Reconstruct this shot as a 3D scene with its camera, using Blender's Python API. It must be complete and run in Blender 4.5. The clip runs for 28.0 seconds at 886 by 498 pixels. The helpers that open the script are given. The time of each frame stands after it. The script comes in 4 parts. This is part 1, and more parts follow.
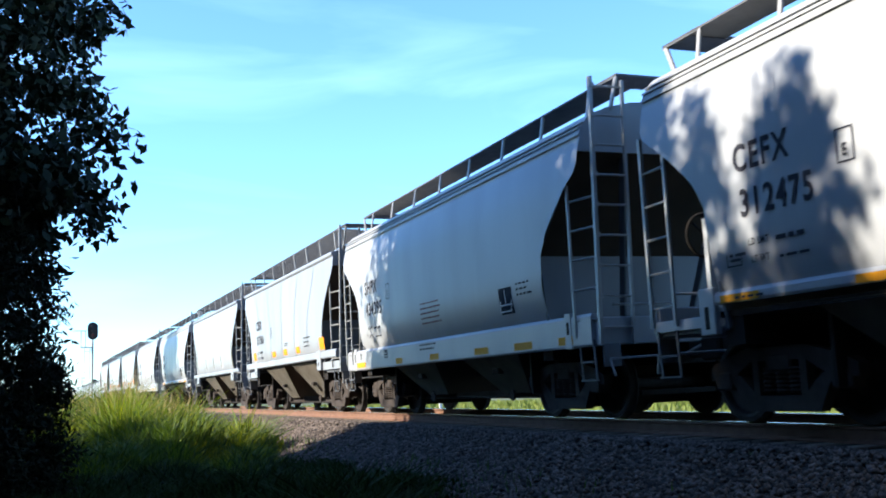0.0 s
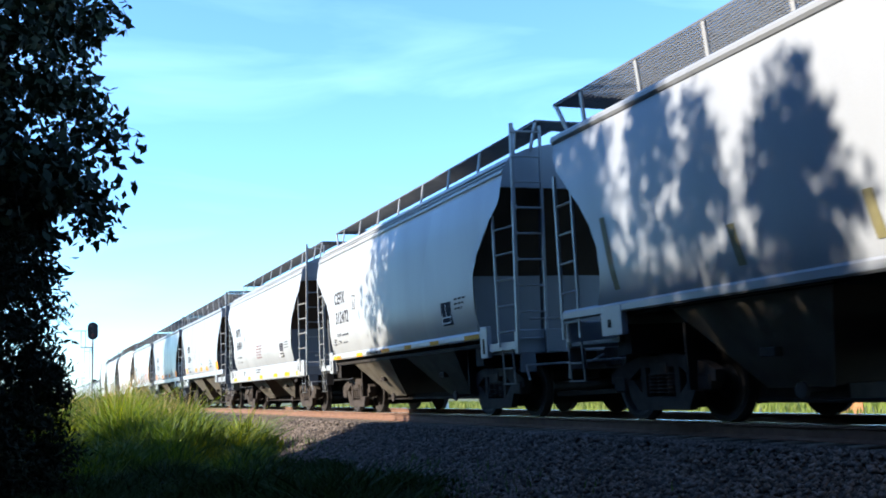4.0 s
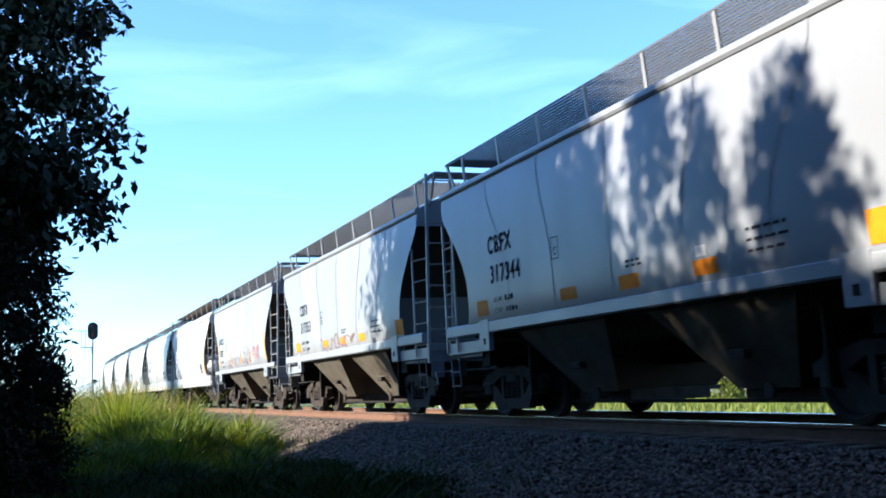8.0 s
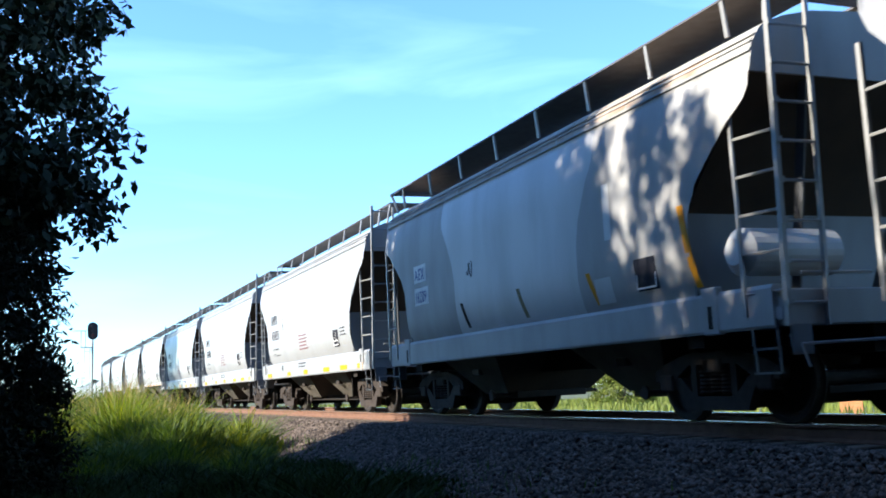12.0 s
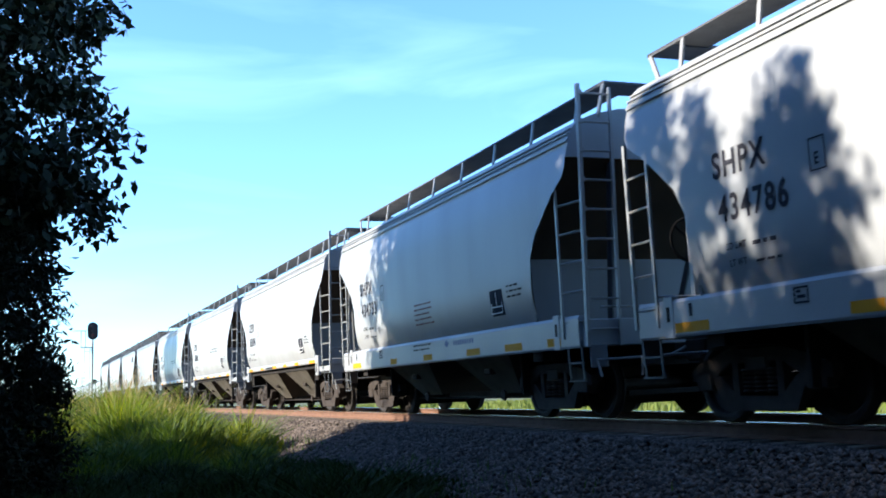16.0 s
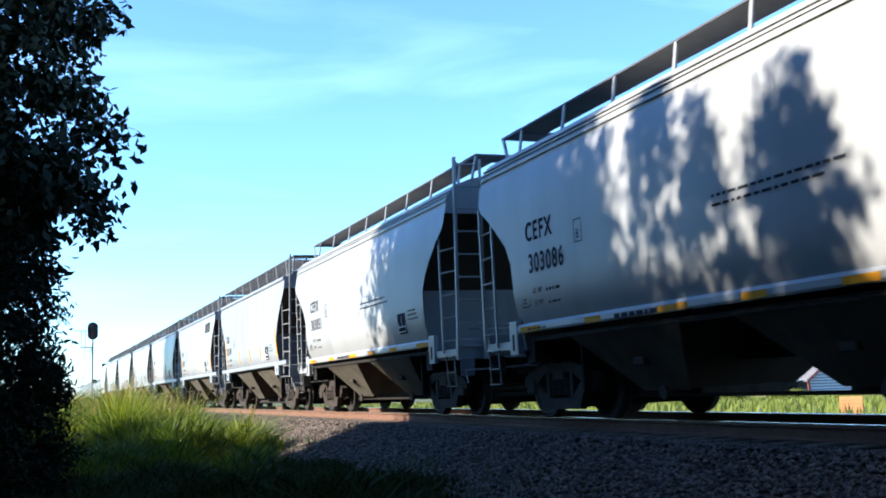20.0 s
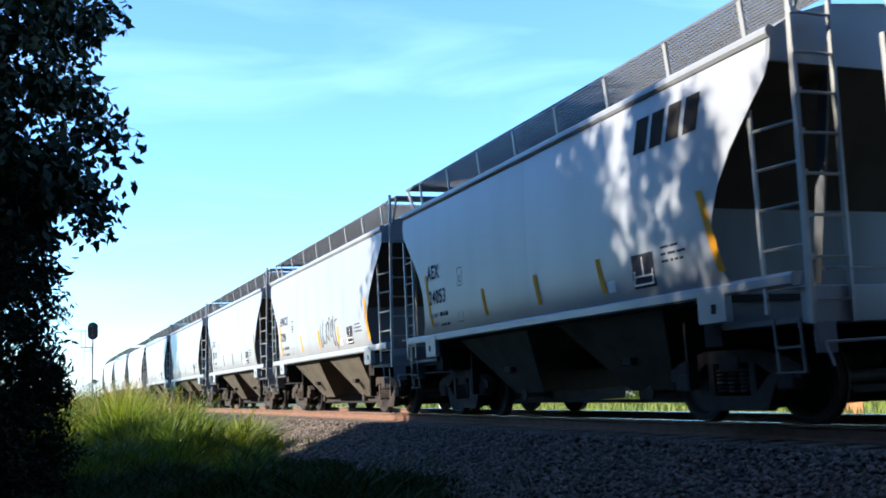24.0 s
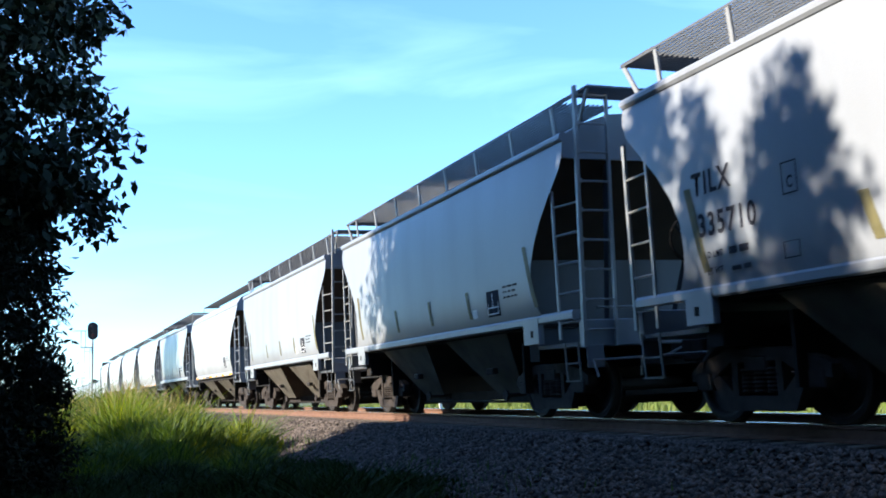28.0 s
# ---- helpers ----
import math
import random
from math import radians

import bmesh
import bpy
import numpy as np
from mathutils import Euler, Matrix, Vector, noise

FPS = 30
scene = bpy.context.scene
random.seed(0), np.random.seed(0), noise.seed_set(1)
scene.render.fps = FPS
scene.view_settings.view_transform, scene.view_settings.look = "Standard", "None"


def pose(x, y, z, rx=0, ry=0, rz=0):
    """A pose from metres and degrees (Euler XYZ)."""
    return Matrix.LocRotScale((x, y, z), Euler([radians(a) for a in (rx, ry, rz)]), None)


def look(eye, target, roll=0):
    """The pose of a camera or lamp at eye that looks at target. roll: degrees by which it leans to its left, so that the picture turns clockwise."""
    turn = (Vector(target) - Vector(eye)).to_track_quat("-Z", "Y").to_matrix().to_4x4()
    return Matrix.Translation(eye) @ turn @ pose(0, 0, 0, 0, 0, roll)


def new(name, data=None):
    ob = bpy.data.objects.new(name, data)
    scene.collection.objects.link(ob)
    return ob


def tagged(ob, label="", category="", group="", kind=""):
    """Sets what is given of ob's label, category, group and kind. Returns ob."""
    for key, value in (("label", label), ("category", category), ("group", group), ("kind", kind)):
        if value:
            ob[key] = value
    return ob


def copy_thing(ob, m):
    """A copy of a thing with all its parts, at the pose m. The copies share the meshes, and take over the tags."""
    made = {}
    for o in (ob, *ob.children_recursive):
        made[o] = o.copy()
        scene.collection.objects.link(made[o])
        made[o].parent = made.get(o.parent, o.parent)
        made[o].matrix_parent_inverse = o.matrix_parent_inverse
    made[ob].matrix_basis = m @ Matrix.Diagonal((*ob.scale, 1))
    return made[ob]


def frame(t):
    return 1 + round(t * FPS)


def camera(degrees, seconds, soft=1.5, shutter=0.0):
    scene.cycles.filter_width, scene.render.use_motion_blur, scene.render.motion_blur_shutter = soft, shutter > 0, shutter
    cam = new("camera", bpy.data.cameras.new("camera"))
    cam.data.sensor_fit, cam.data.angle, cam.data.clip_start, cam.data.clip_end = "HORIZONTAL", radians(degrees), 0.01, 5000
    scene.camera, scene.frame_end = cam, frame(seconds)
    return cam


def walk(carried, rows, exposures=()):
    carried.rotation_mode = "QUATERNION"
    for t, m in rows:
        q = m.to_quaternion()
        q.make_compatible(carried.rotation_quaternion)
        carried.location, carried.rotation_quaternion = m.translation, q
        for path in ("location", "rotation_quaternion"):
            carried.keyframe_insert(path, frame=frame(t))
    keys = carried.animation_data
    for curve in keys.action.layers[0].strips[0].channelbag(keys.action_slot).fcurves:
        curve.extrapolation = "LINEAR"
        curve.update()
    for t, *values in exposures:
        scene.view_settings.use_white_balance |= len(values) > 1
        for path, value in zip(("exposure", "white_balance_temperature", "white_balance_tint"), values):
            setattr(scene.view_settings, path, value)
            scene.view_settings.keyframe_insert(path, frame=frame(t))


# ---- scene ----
cam = camera(47.5, 28.0, soft=1.8, shutter=0.12)
EYE = (0.0, 0.0, 0.478)
YAW, PITCH, ROLL = radians(21.726), radians(7.921), -1.983
AIM = (math.sin(YAW) * math.cos(PITCH), math.cos(YAW) * math.cos(PITCH), 0.478 + math.sin(PITCH))
walk(cam, [(0.0, look(EYE, AIM, ROLL)), (28.0, look(EYE, AIM, ROLL))],
     exposures=[(0.0, 1.80, 6520, 9), (28.0, 1.80, 6520, 9)])

# ---- light ----
SUN_EL, SUN_AZ = radians(29), radians(276)      # azimuth clockwise from +Y
world = bpy.data.worlds.new("sky")
scene.world = world
world.use_nodes = True
wn, wl = world.node_tree.nodes, world.node_tree.links
wn.clear()
sky = wn.new("ShaderNodeTexSky")
sky.sky_type = "NISHITA"
sky.sun_disc = False
sky.sun_elevation, sky.sun_rotation = SUN_EL, SUN_AZ
sky.air_density, sky.dust_density, sky.ozone_density = 1.0, 0.1, 2.0
geo = wn.new("ShaderNodeTexCoord")
stretch = wn.new("ShaderNodeMapping")
stretch.inputs["Rotation"].default_value = (0.15, 0.0, 0.5)
stretch.inputs["Scale"].default_value = (1.6, 4.0, 9.0)
cirrus = wn.new("ShaderNodeTexNoise")
cirrus.inputs["Scale"].default_value, cirrus.inputs["Detail"].default_value = 1.5, 6.0
cirrus.inputs["Distortion"].default_value = 0.6
veil = wn.new("ShaderNodeMapRange")
veil.inputs["From Min"].default_value, veil.inputs["From Max"].default_value = 0.5, 0.85
veil.inputs["To Min"].default_value, veil.inputs["To Max"].default_value = 0.0, 0.16
mixc = wn.new("ShaderNodeMix")
mixc.data_type = "RGBA"
mixc.inputs["B"].default_value = (9.0, 9.5, 10.0, 1)
bg = wn.new("ShaderNodeBackground")
bg.inputs["Strength"].default_value = 0.078
outw = wn.new("ShaderNodeOutputWorld")
wl.new(geo.outputs["Generated"], stretch.inputs["Vector"])
wl.new(stretch.outputs["Vector"], cirrus.inputs["Vector"])
wl.new(cirrus.outputs["Fac"], veil.inputs["Value"])
wl.new(veil.outputs["Result"], mixc.inputs["Factor"])
wl.new(sky.outputs["Color"], mixc.inputs["A"])
tint = wn.new("ShaderNodeMix")
tint.data_type, tint.blend_type = "RGBA", "MULTIPLY"
tint.inputs["Factor"].default_value = 1.0
tint.inputs["B"].default_value = (0.81, 1.22, 1.68, 1)
wl.new(mixc.outputs["Result"], tint.inputs["A"])
wl.new(tint.outputs["Result"], bg.inputs["Color"])
wl.new(bg.outputs["Background"], outw.inputs["Surface"])

sun_data = bpy.data.lights.new("sun", "SUN")
sun_data.energy, sun_data.angle, sun_data.color = 5.0, radians(0.6), (1.0, 0.92, 0.79)
sun = new("sun", sun_data)
SUN_DIR = Vector((math.sin(SUN_AZ) * math.cos(SUN_EL), math.cos(SUN_AZ) * math.cos(SUN_EL), math.sin(SUN_EL)))
sun.matrix_world = look(SUN_DIR * 60, (0, 0, 0))

# ---- materials ----


def material(name, base, rough=0.6, metal=0.0, second=None, scale=6.0, amount=0.5, grain=60.0, bump=0.15,
             vary=0.0, stretch_z=1.0, per_island=0.0, translucent=0.0, spec=0.5):
    m = bpy.data.materials.new(name)
    m.use_nodes = True
    n, l = m.node_tree.nodes, m.node_tree.links
    b = n["Principled BSDF"]
    b.inputs["Roughness"].default_value, b.inputs["Metallic"].default_value = rough, metal
    b.inputs["Specular IOR Level"].default_value = spec
    tc = n.new("ShaderNodeTexCoord")
    mp = n.new("ShaderNodeMapping")
    mp.inputs["Scale"].default_value = (1, 1, stretch_z)
    l.new(tc.outputs["Object"], mp.inputs["Vector"])
    big, fine = n.new("ShaderNodeTexNoise"), n.new("ShaderNodeTexNoise")
    big.inputs["Scale"].default_value, big.inputs["Detail"].default_value = scale, 5
    fine.inputs["Scale"].default_value, fine.inputs["Detail"].default_value = grain, 3
    l.new(mp.outputs["Vector"], big.inputs["Vector"])
    l.new(tc.outputs["Object"], fine.inputs["Vector"])
    ramp = n.new("ShaderNodeMapRange")
    ramp.inputs["From Min"].default_value, ramp.inputs["From Max"].default_value = 0.42, 0.72
    ramp.inputs["To Max"].default_value = amount
    l.new(big.outputs["Fac"], ramp.inputs["Value"])
    mix = n.new("ShaderNodeMix")
    mix.data_type = "RGBA"
    mix.inputs["A"].default_value = (*base, 1)
    mix.inputs["B"].default_value = (*(second or [c * 0.6 for c in base]), 1)
    l.new(ramp.outputs["Result"], mix.inputs["Factor"])
    col = mix.outputs["Result"]
    hsv = n.new("ShaderNodeHueSaturation")
    l.new(col, hsv.inputs["Color"])
    val = n.new("ShaderNodeMapRange")
    val.inputs["To Min"].default_value, val.inputs["To Max"].default_value = 0.88, 1.12
    l.new(fine.outputs["Fac"], val.inputs["Value"])
    last = val.outputs["Result"]
    for amt, node, socket in ((vary, "ShaderNodeObjectInfo", "Random"), (per_island, "ShaderNodeNewGeometry", "Random Per Island")):
        if amt:
            src = n.new(node)
            rg = n.new("ShaderNodeMapRange")
            rg.inputs["To Min"].default_value, rg.inputs["To Max"].default_value = 1 - amt, 1 + amt
            l.new(src.outputs[socket], rg.inputs["Value"])
            mul = n.new("ShaderNodeMath")
            mul.operation = "MULTIPLY"
            l.new(last, mul.inputs[0])
            l.new(rg.outputs["Result"], mul.inputs[1])
            last = mul.outputs["Value"]
    l.new(last, hsv.inputs["Value"])
    l.new(hsv.outputs["Color"], b.inputs["Base Color"])
    rr = n.new("ShaderNodeMapRange")
    rr.inputs["To Min"].default_value, rr.inputs["To Max"].default_value = max(0.05, rough - 0.12), min(1, rough + 0.12)
    l.new(big.outputs["Fac"], rr.inputs["Value"])
    l.new(rr.outputs["Result"], b.inputs["Roughness"])
    if bump:
        bp = n.new("ShaderNodeBump")
        bp.inputs["Strength"].default_value, bp.inputs["Distance"].default_value = bump, 0.01
        l.new(fine.outputs["Fac"], bp.inputs["Height"])
        l.new(bp.outputs["Normal"], b.inputs["Normal"])
    if translucent:
        tr = n.new("ShaderNodeBsdfTranslucent")
        l.new(hsv.outputs["Color"], tr.inputs["Color"])
        ms = n.new("ShaderNodeMixShader")
        ms.inputs["Fac"].default_value = translucent
        l.new(b.outputs["BSDF"], ms.inputs[1])
        l.new(tr.outputs["BSDF"], ms.inputs[2])
        l.new(ms.outputs["Shader"], n["Material Output"].inputs["Surface"])
    return m


M_GREY = material("grey_car_paint", (0.248, 0.257, 0.273), 0.35, 0, (0.205, 0.211, 0.22), 1.2, 0.55, 90, 0.03, vary=0.06, stretch_z=0.25)
M_BLUEGREY = material("blue_grey_car_paint", (0.202, 0.213, 0.236), 0.33, 0, (0.168, 0.176, 0.19), 1.2, 0.6, 90, 0.03, vary=0.08, stretch_z=0.25)
M_WARM = material("warm_grey_car_paint", (0.255, 0.262, 0.272), 0.38, 0, (0.20, 0.204, 0.206), 1.3, 0.6, 90, 0.03, vary=0.07, stretch_z=0.25)
M_OLD = material("faded_grey_car_paint", (0.275, 0.272, 0.27), 0.6, 0, (0.20, 0.19, 0.18), 1.6, 0.8, 90, 0.05, stretch_z=0.3)
M_PATCH = material("repainted_pale_panel", (0.40, 0.41, 0.42), 0.5, 0, (0.32, 0.315, 0.31), 1.8, 0.7, 90, 0.04, stretch_z=0.3)
M_RUSTBAND = material("rust_streaked_roof_paint", (0.33, 0.26, 0.21), 0.7, 0, (0.17, 0.085, 0.045), 2.0, 0.8, 80, 0.08)
M_FRAME = material("sooty_steel", (0.013, 0.011, 0.010), 0.85, 0, (0.02, 0.015, 0.012), 5, 0.7, 70, 0.15, spec=0.2)
M_TRUCK = material("dusty_brown_cast_steel", (0.034, 0.026, 0.022), 0.85, 0, (0.016, 0.013, 0.012), 6, 0.7, 60, 0.2, spec=0.25)
M_WHEEL = material("worn_wheel_steel", (0.022, 0.018, 0.016), 0.7, 0.1, (0.016, 0.013, 0.011), 8, 0.6, 60, 0.1, spec=0.25)
M_ENDWALL = material("dark_end_wall_paint", (0.06, 0.065, 0.075), 0.6, 0, (0.035, 0.034, 0.034), 1.6, 0.7, 80, 0.05, stretch_z=0.3)
M_PALEEND = material("pale_end_wall_paint", (0.13, 0.135, 0.145), 0.6, 0, (0.085, 0.082, 0.08), 1.6, 0.7, 80, 0.05, stretch_z=0.3)
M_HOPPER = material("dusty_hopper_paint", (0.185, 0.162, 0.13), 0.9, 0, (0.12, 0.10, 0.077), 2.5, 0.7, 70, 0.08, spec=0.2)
# brown deepened by the shade on the hopper slopes
M_SLOPE = material("shade_brown_slope_sheet", (0.046, 0.030, 0.021), 0.75, 0, (0.03, 0.022, 0.017), 2.5, 0.7, 80, 0.06, spec=0.25)
M_GALV = material("galvanised_steel", (0.25, 0.25, 0.25), 0.45, 0.3, (0.2, 0.2, 0.2), 7, 0.5, 120, 0.04)
M_GRATE = material("dull_walkway_grating", (0.075, 0.078, 0.085), 0.6, 0.3, (0.055, 0.055, 0.055), 6, 0.5, 150, 0.25)
M_BLACK = material("black_stencil_paint", (0.026, 0.027, 0.036), 0.8, bump=0, spec=0.1)
M_WHITE = material("white_stencil_paint", (0.6, 0.6, 0.59), 0.6, bump=0)
M_RED = material("red_spray_paint", (0.35, 0.03, 0.035), 0.6, bump=0)
M_DARKRED = material("dark_red_paint", (0.13, 0.02, 0.03), 0.7, bump=0)
M_FADEDRED = material("faded_red_spray", (0.16, 0.09, 0.085), 0.7, bump=0)
M_OLIVE = material("dirty_olive_tape", (0.10, 0.085, 0.03), 0.6, bump=0)
M_BLUE = material("blue_stencil_paint", (0.04, 0.07, 0.21), 0.6, bump=0)
M_YELLOW = material("amber_reflective_tape", (0.50, 0.205, 0.004), 0.6, 0, (0.56, 0.24, 0.006), 9, 0.5, bump=0, spec=0.15)
M_ORANGE = material("orange_reflective_panel", (0.62, 0.17, 0.006), 0.6, 0, (0.72, 0.25, 0.01), 9, 0.5, bump=0, spec=0.15)
M_RUBBER = material("black_rubber_hose", (0.02, 0.02, 0.02), 0.7)
M_RAILTOP = material("polished_rail_head", (0.55, 0.55, 0.56), 0.22, 0.9, (0.4, 0.36, 0.33), 10, 0.3, 120, 0.03)
M_RAIL = material("rusty_rail_steel", (0.13, 0.062, 0.036), 0.85, 0, (0.075, 0.036, 0.022), 7, 0.7, 60, 0.2)
M_TIE = material("weathered_tie_timber", (0.11, 0.085, 0.065), 0.9, 0, (0.06, 0.045, 0.035), 6, 0.7, 40, 0.4, vary=0.2)
M_BALLAST = material("ballast_bed", (0.03, 0.025, 0.023), 0.95, 0, (0.035, 0.03, 0.027), 14, 0.8, 45, 0.9, spec=0.1)
M_STONE = material("crushed_ballast_stone", (0.108, 0.086, 0.074), 0.92, 0, (0.032, 0.027, 0.026), 4, 0.6, 50, 0.4, per_island=0.6, spec=0.15)
M_SOIL = material("grassy_ground", (0.05, 0.065, 0.018), 0.95, 0, (0.075, 0.07, 0.03), 0.35, 0.8, 9, 0.9)
M_GRASS = material("sunlit_grass", (0.115, 0.175, 0.003), 0.7, 0, (0.27, 0.25, 0.008), 0.7, 0.9, 30, 0, per_island=0.4, translucent=0.45)
# weed green darkened to carry the tree shade
M_SHADEWEED = material("shade_dark_weed_leaves", (0.016, 0.034, 0.006), 0.75, 0, (0.028, 0.046, 0.008), 0.8, 0.7, 30, 0, per_island=0.4, translucent=0.2, spec=0.15)
M_WEED = material("green_weed_leaves", (0.045, 0.085, 0.008), 0.7, 0, (0.07, 0.11, 0.012), 0.6, 0.7, 30, 0, per_island=0.4, translucent=0.3)
M_SEED = material("dry_grass_heads", (0.30, 0.22, 0.09), 0.8, 0, (0.22, 0.16, 0.06), 2, 0.5, 30, 0, per_island=0.3, translucent=0.3)
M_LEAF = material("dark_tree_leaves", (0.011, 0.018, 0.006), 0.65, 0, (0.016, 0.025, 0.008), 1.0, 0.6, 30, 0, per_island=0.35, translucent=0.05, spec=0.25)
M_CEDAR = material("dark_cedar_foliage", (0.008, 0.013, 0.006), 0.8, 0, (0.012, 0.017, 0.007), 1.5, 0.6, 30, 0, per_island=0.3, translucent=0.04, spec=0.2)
M_FARLEAF = material("pale_bush_leaves", (0.09, 0.125, 0.010), 0.7, 0, (0.155, 0.15, 0.018), 1.0, 0.6, 20, 0, per_island=0.35, translucent=0.25)
M_BARK = material("grey_brown_bark", (0.09, 0.07, 0.055), 0.9, 0, (0.05, 0.04, 0.03), 5, 0.7, 30, 0.6, stretch_z=0.3)
M_SIDING = material("pale_blue_grey_siding", (0.46, 0.48, 0.51), 0.6, 0, (0.40, 0.42, 0.45), 1.5, 0.5, 40, 0.05)
M_SHINGLE = material("light_grey_roof", (0.105, 0.10, 0.11), 0.85, 0, (0.125, 0.12, 0.13), 2, 0.6, 30, 0.3)
M_BOARDBLUE = material("slate_blue_siding", (0.10, 0.13, 0.17), 0.6, 0, (0.085, 0.11, 0.15), 1.5, 0.5, 40, 0.05)
M_TRIMRED = material("dark_red_trim", (0.16, 0.035, 0.03), 0.6)
M_GLASS = material("dark_window_glass", (0.03, 0.035, 0.04), 0.08, bump=0)
M_WOODFENCE = material("orange_brown_boards", (0.42, 0.18, 0.07), 0.8, 0, (0.3, 0.13, 0.06), 2, 0.6, 25, 0.2, vary=0.15)
M_SIGNALBLACK = material("matt_black_signal_paint", (0.012, 0.012, 0.014), 0.8)
M_LENS = material("dark_signal_lens", (0.08, 0.01, 0.012), 0.15, bump=0)

# ---- mesh tools ----


def part(name, bm, mat, parent=None, label="", smooth=False):
    me = bpy.data.meshes.new(name)
    bm.normal_update()
    bm.to_mesh(me)
    bm.free()
    me.materials.append(mat)
    if smooth:
        me.polygons.foreach_set("use_smooth", [True] * len(me.polygons))
    ob = new(name, me)
    if parent is not None:
        ob.parent = parent
    if label:
        ob["label"] = label
    return ob


def box(bm, x0, x1, y0, y1, z0, z1, bevel=0.0):
    r = bmesh.ops.create_cube(bm, size=1.0, matrix=Matrix.Translation(((x0 + x1) / 2, (y0 + y1) / 2, (z0 + z1) / 2))
                              @ Matrix.Diagonal((abs(x1 - x0), abs(y1 - y0), abs(z1 - z0), 1)))
    if bevel:
        es = list({e for v in r["verts"] for e in v.link_edges})
        bmesh.ops.bevel(bm, geom=es, offset=bevel, segments=1, affect="EDGES")
    return bm


def bar(bm, a, b, r=0.02, sides=6, r2=None):
    a, b = Vector(a), Vector(b)
    d = b - a
    m = Matrix.Translation((a + b) / 2) @ d.to_track_quat("Z", "Y").to_matrix().to_4x4()
    bmesh.ops.create_cone(bm, cap_ends=True, segments=sides, radius1=r, radius2=r if r2 is None else r2, depth=d.length, matrix=m)
    return bm


def flat(bm, a, b, w, t):
    """A flat strip from a to b, w wide along y, t thick along x."""
    a, b = Vector(a), Vector(b)
    vs = []
    for p in (a, b):
        for dx, dy in ((-t / 2, -w / 2), (t / 2, -w / 2), (t / 2, w / 2), (-t / 2, w / 2)):
            vs.append(bm.verts.new(p + Vector((dx, dy, 0))))
    for f in ((0, 3, 2, 1), (4, 5, 6, 7), (0, 1, 5, 4), (1, 2, 6, 5), (2, 3, 7, 6), (3, 0, 4, 7)):
        bm.faces.new([vs[i] for i in f])
    return bm


def prism(bm, poly, axis, a, b):
    """Extrude a polygon given in the two other axes from a to b along the axis 'x' or 'y'."""
    def put(p, c):
        return (c, p[0], p[1]) if axis == "x" else (p[0], c, p[1])
    lo = [bm.verts.new(put(p, a)) for p in poly]
    hi = [bm.verts.new(put(p, b)) for p in poly]
    n = len(poly)
    bm.faces.new(lo)
    bm.faces.new(hi[::-1])
    for i in range(n):
        bm.faces.new((lo[i], hi[i], hi[(i + 1) % n], lo[(i + 1) % n]))
    bmesh.ops.recalc_face_normals(bm, faces=bm.faces)
    return bm


def raw(name, verts, faces, mat, parent=None, label="", smooth=False):
    me = bpy.data.meshes.new(name)
    me.from_pydata(verts, [], faces)
    me.materials.append(mat)
    if smooth:
        me.polygons.foreach_set("use_smooth", [True] * len(me.polygons))
    ob = new(name, me)
    if parent is not None:
        ob.parent = parent
    if label:
        ob["label"] = label
    return ob


def tris(name, v, f, mat, parent=None, label=""):
    """A mesh from numpy arrays of vertices and equal-sized faces."""
    me = bpy.data.meshes.new(name)
    k = f.shape[1]
    me.vertices.add(len(v))
    me.vertices.foreach_set("co", v.astype(np.float32).ravel())
    me.loops.add(f.size)
    me.loops.foreach_set("vertex_index", f.astype(np.int32).ravel())
    me.polygons.add(len(f))
    me.polygons.foreach_set("loop_start", np.arange(0, f.size, k, dtype=np.int32))
    me.polygons.foreach_set("loop_total", np.full(len(f), k, dtype=np.int32))
    me.update(calc_edges=True)
    me.validate()
    me.materials.append(mat)
    ob = new(name, me)
    if parent is not None:
        ob.parent = parent
    if label:
        ob["label"] = label
    return ob


# ---- the track's line ----
DC = 8.112            # track centre to the right of the eye
CANT = radians(1.0)   # far rail lies higher
RAIL_N = DC - 0.755
KNOTS = ((-60, 0.0), (0, 0.0), (40, -0.15), (80, -0.6), (110, -1.0), (130, -0.1), (150, 1.3), (170, 2.4), (200, 3.0), (300, 2.0), (500, 0.0), (1500, -8.0))


def off(s):
    """Sideways shift of the track at s metres ahead."""
    if s <= KNOTS[0][0]:
        return 0.0
    for i in range(len(KNOTS) - 1):
        (a, p), (b, q) = KNOTS[i], KNOTS[i + 1]
        if s <= b:
            ma = (q - KNOTS[i - 1][1]) / (b - KNOTS[i - 1][0]) if i else 0.0
            mb = (KNOTS[i + 2][1] - p) / (KNOTS[i + 2][0] - a) if i + 2 < len(KNOTS) else (q - p) / (b - a)
            h, u = b - a, (s - a) / (b - a)
            return ((2 * u ** 3 - 3 * u * u + 1) * p + (u ** 3 - 2 * u * u + u) * h * ma
                    + (3 * u * u - 2 * u ** 3) * q + (u ** 3 - u * u) * h * mb)
    return KNOTS[-1][1] + (s - KNOTS[-1][0]) * -0.008


def track_pose(s, back=5.75):
    """The pose of a car whose far end is s metres ahead."""
    a, b = off(s - back - 4), off(s - back + 4)
    turn = math.degrees(math.atan2(-(b - a), 8.0))
    return pose(RAIL_N + off(s), s, 0, 0, -math.degrees(CANT), turn) @ pose(0.755, 0, 0)


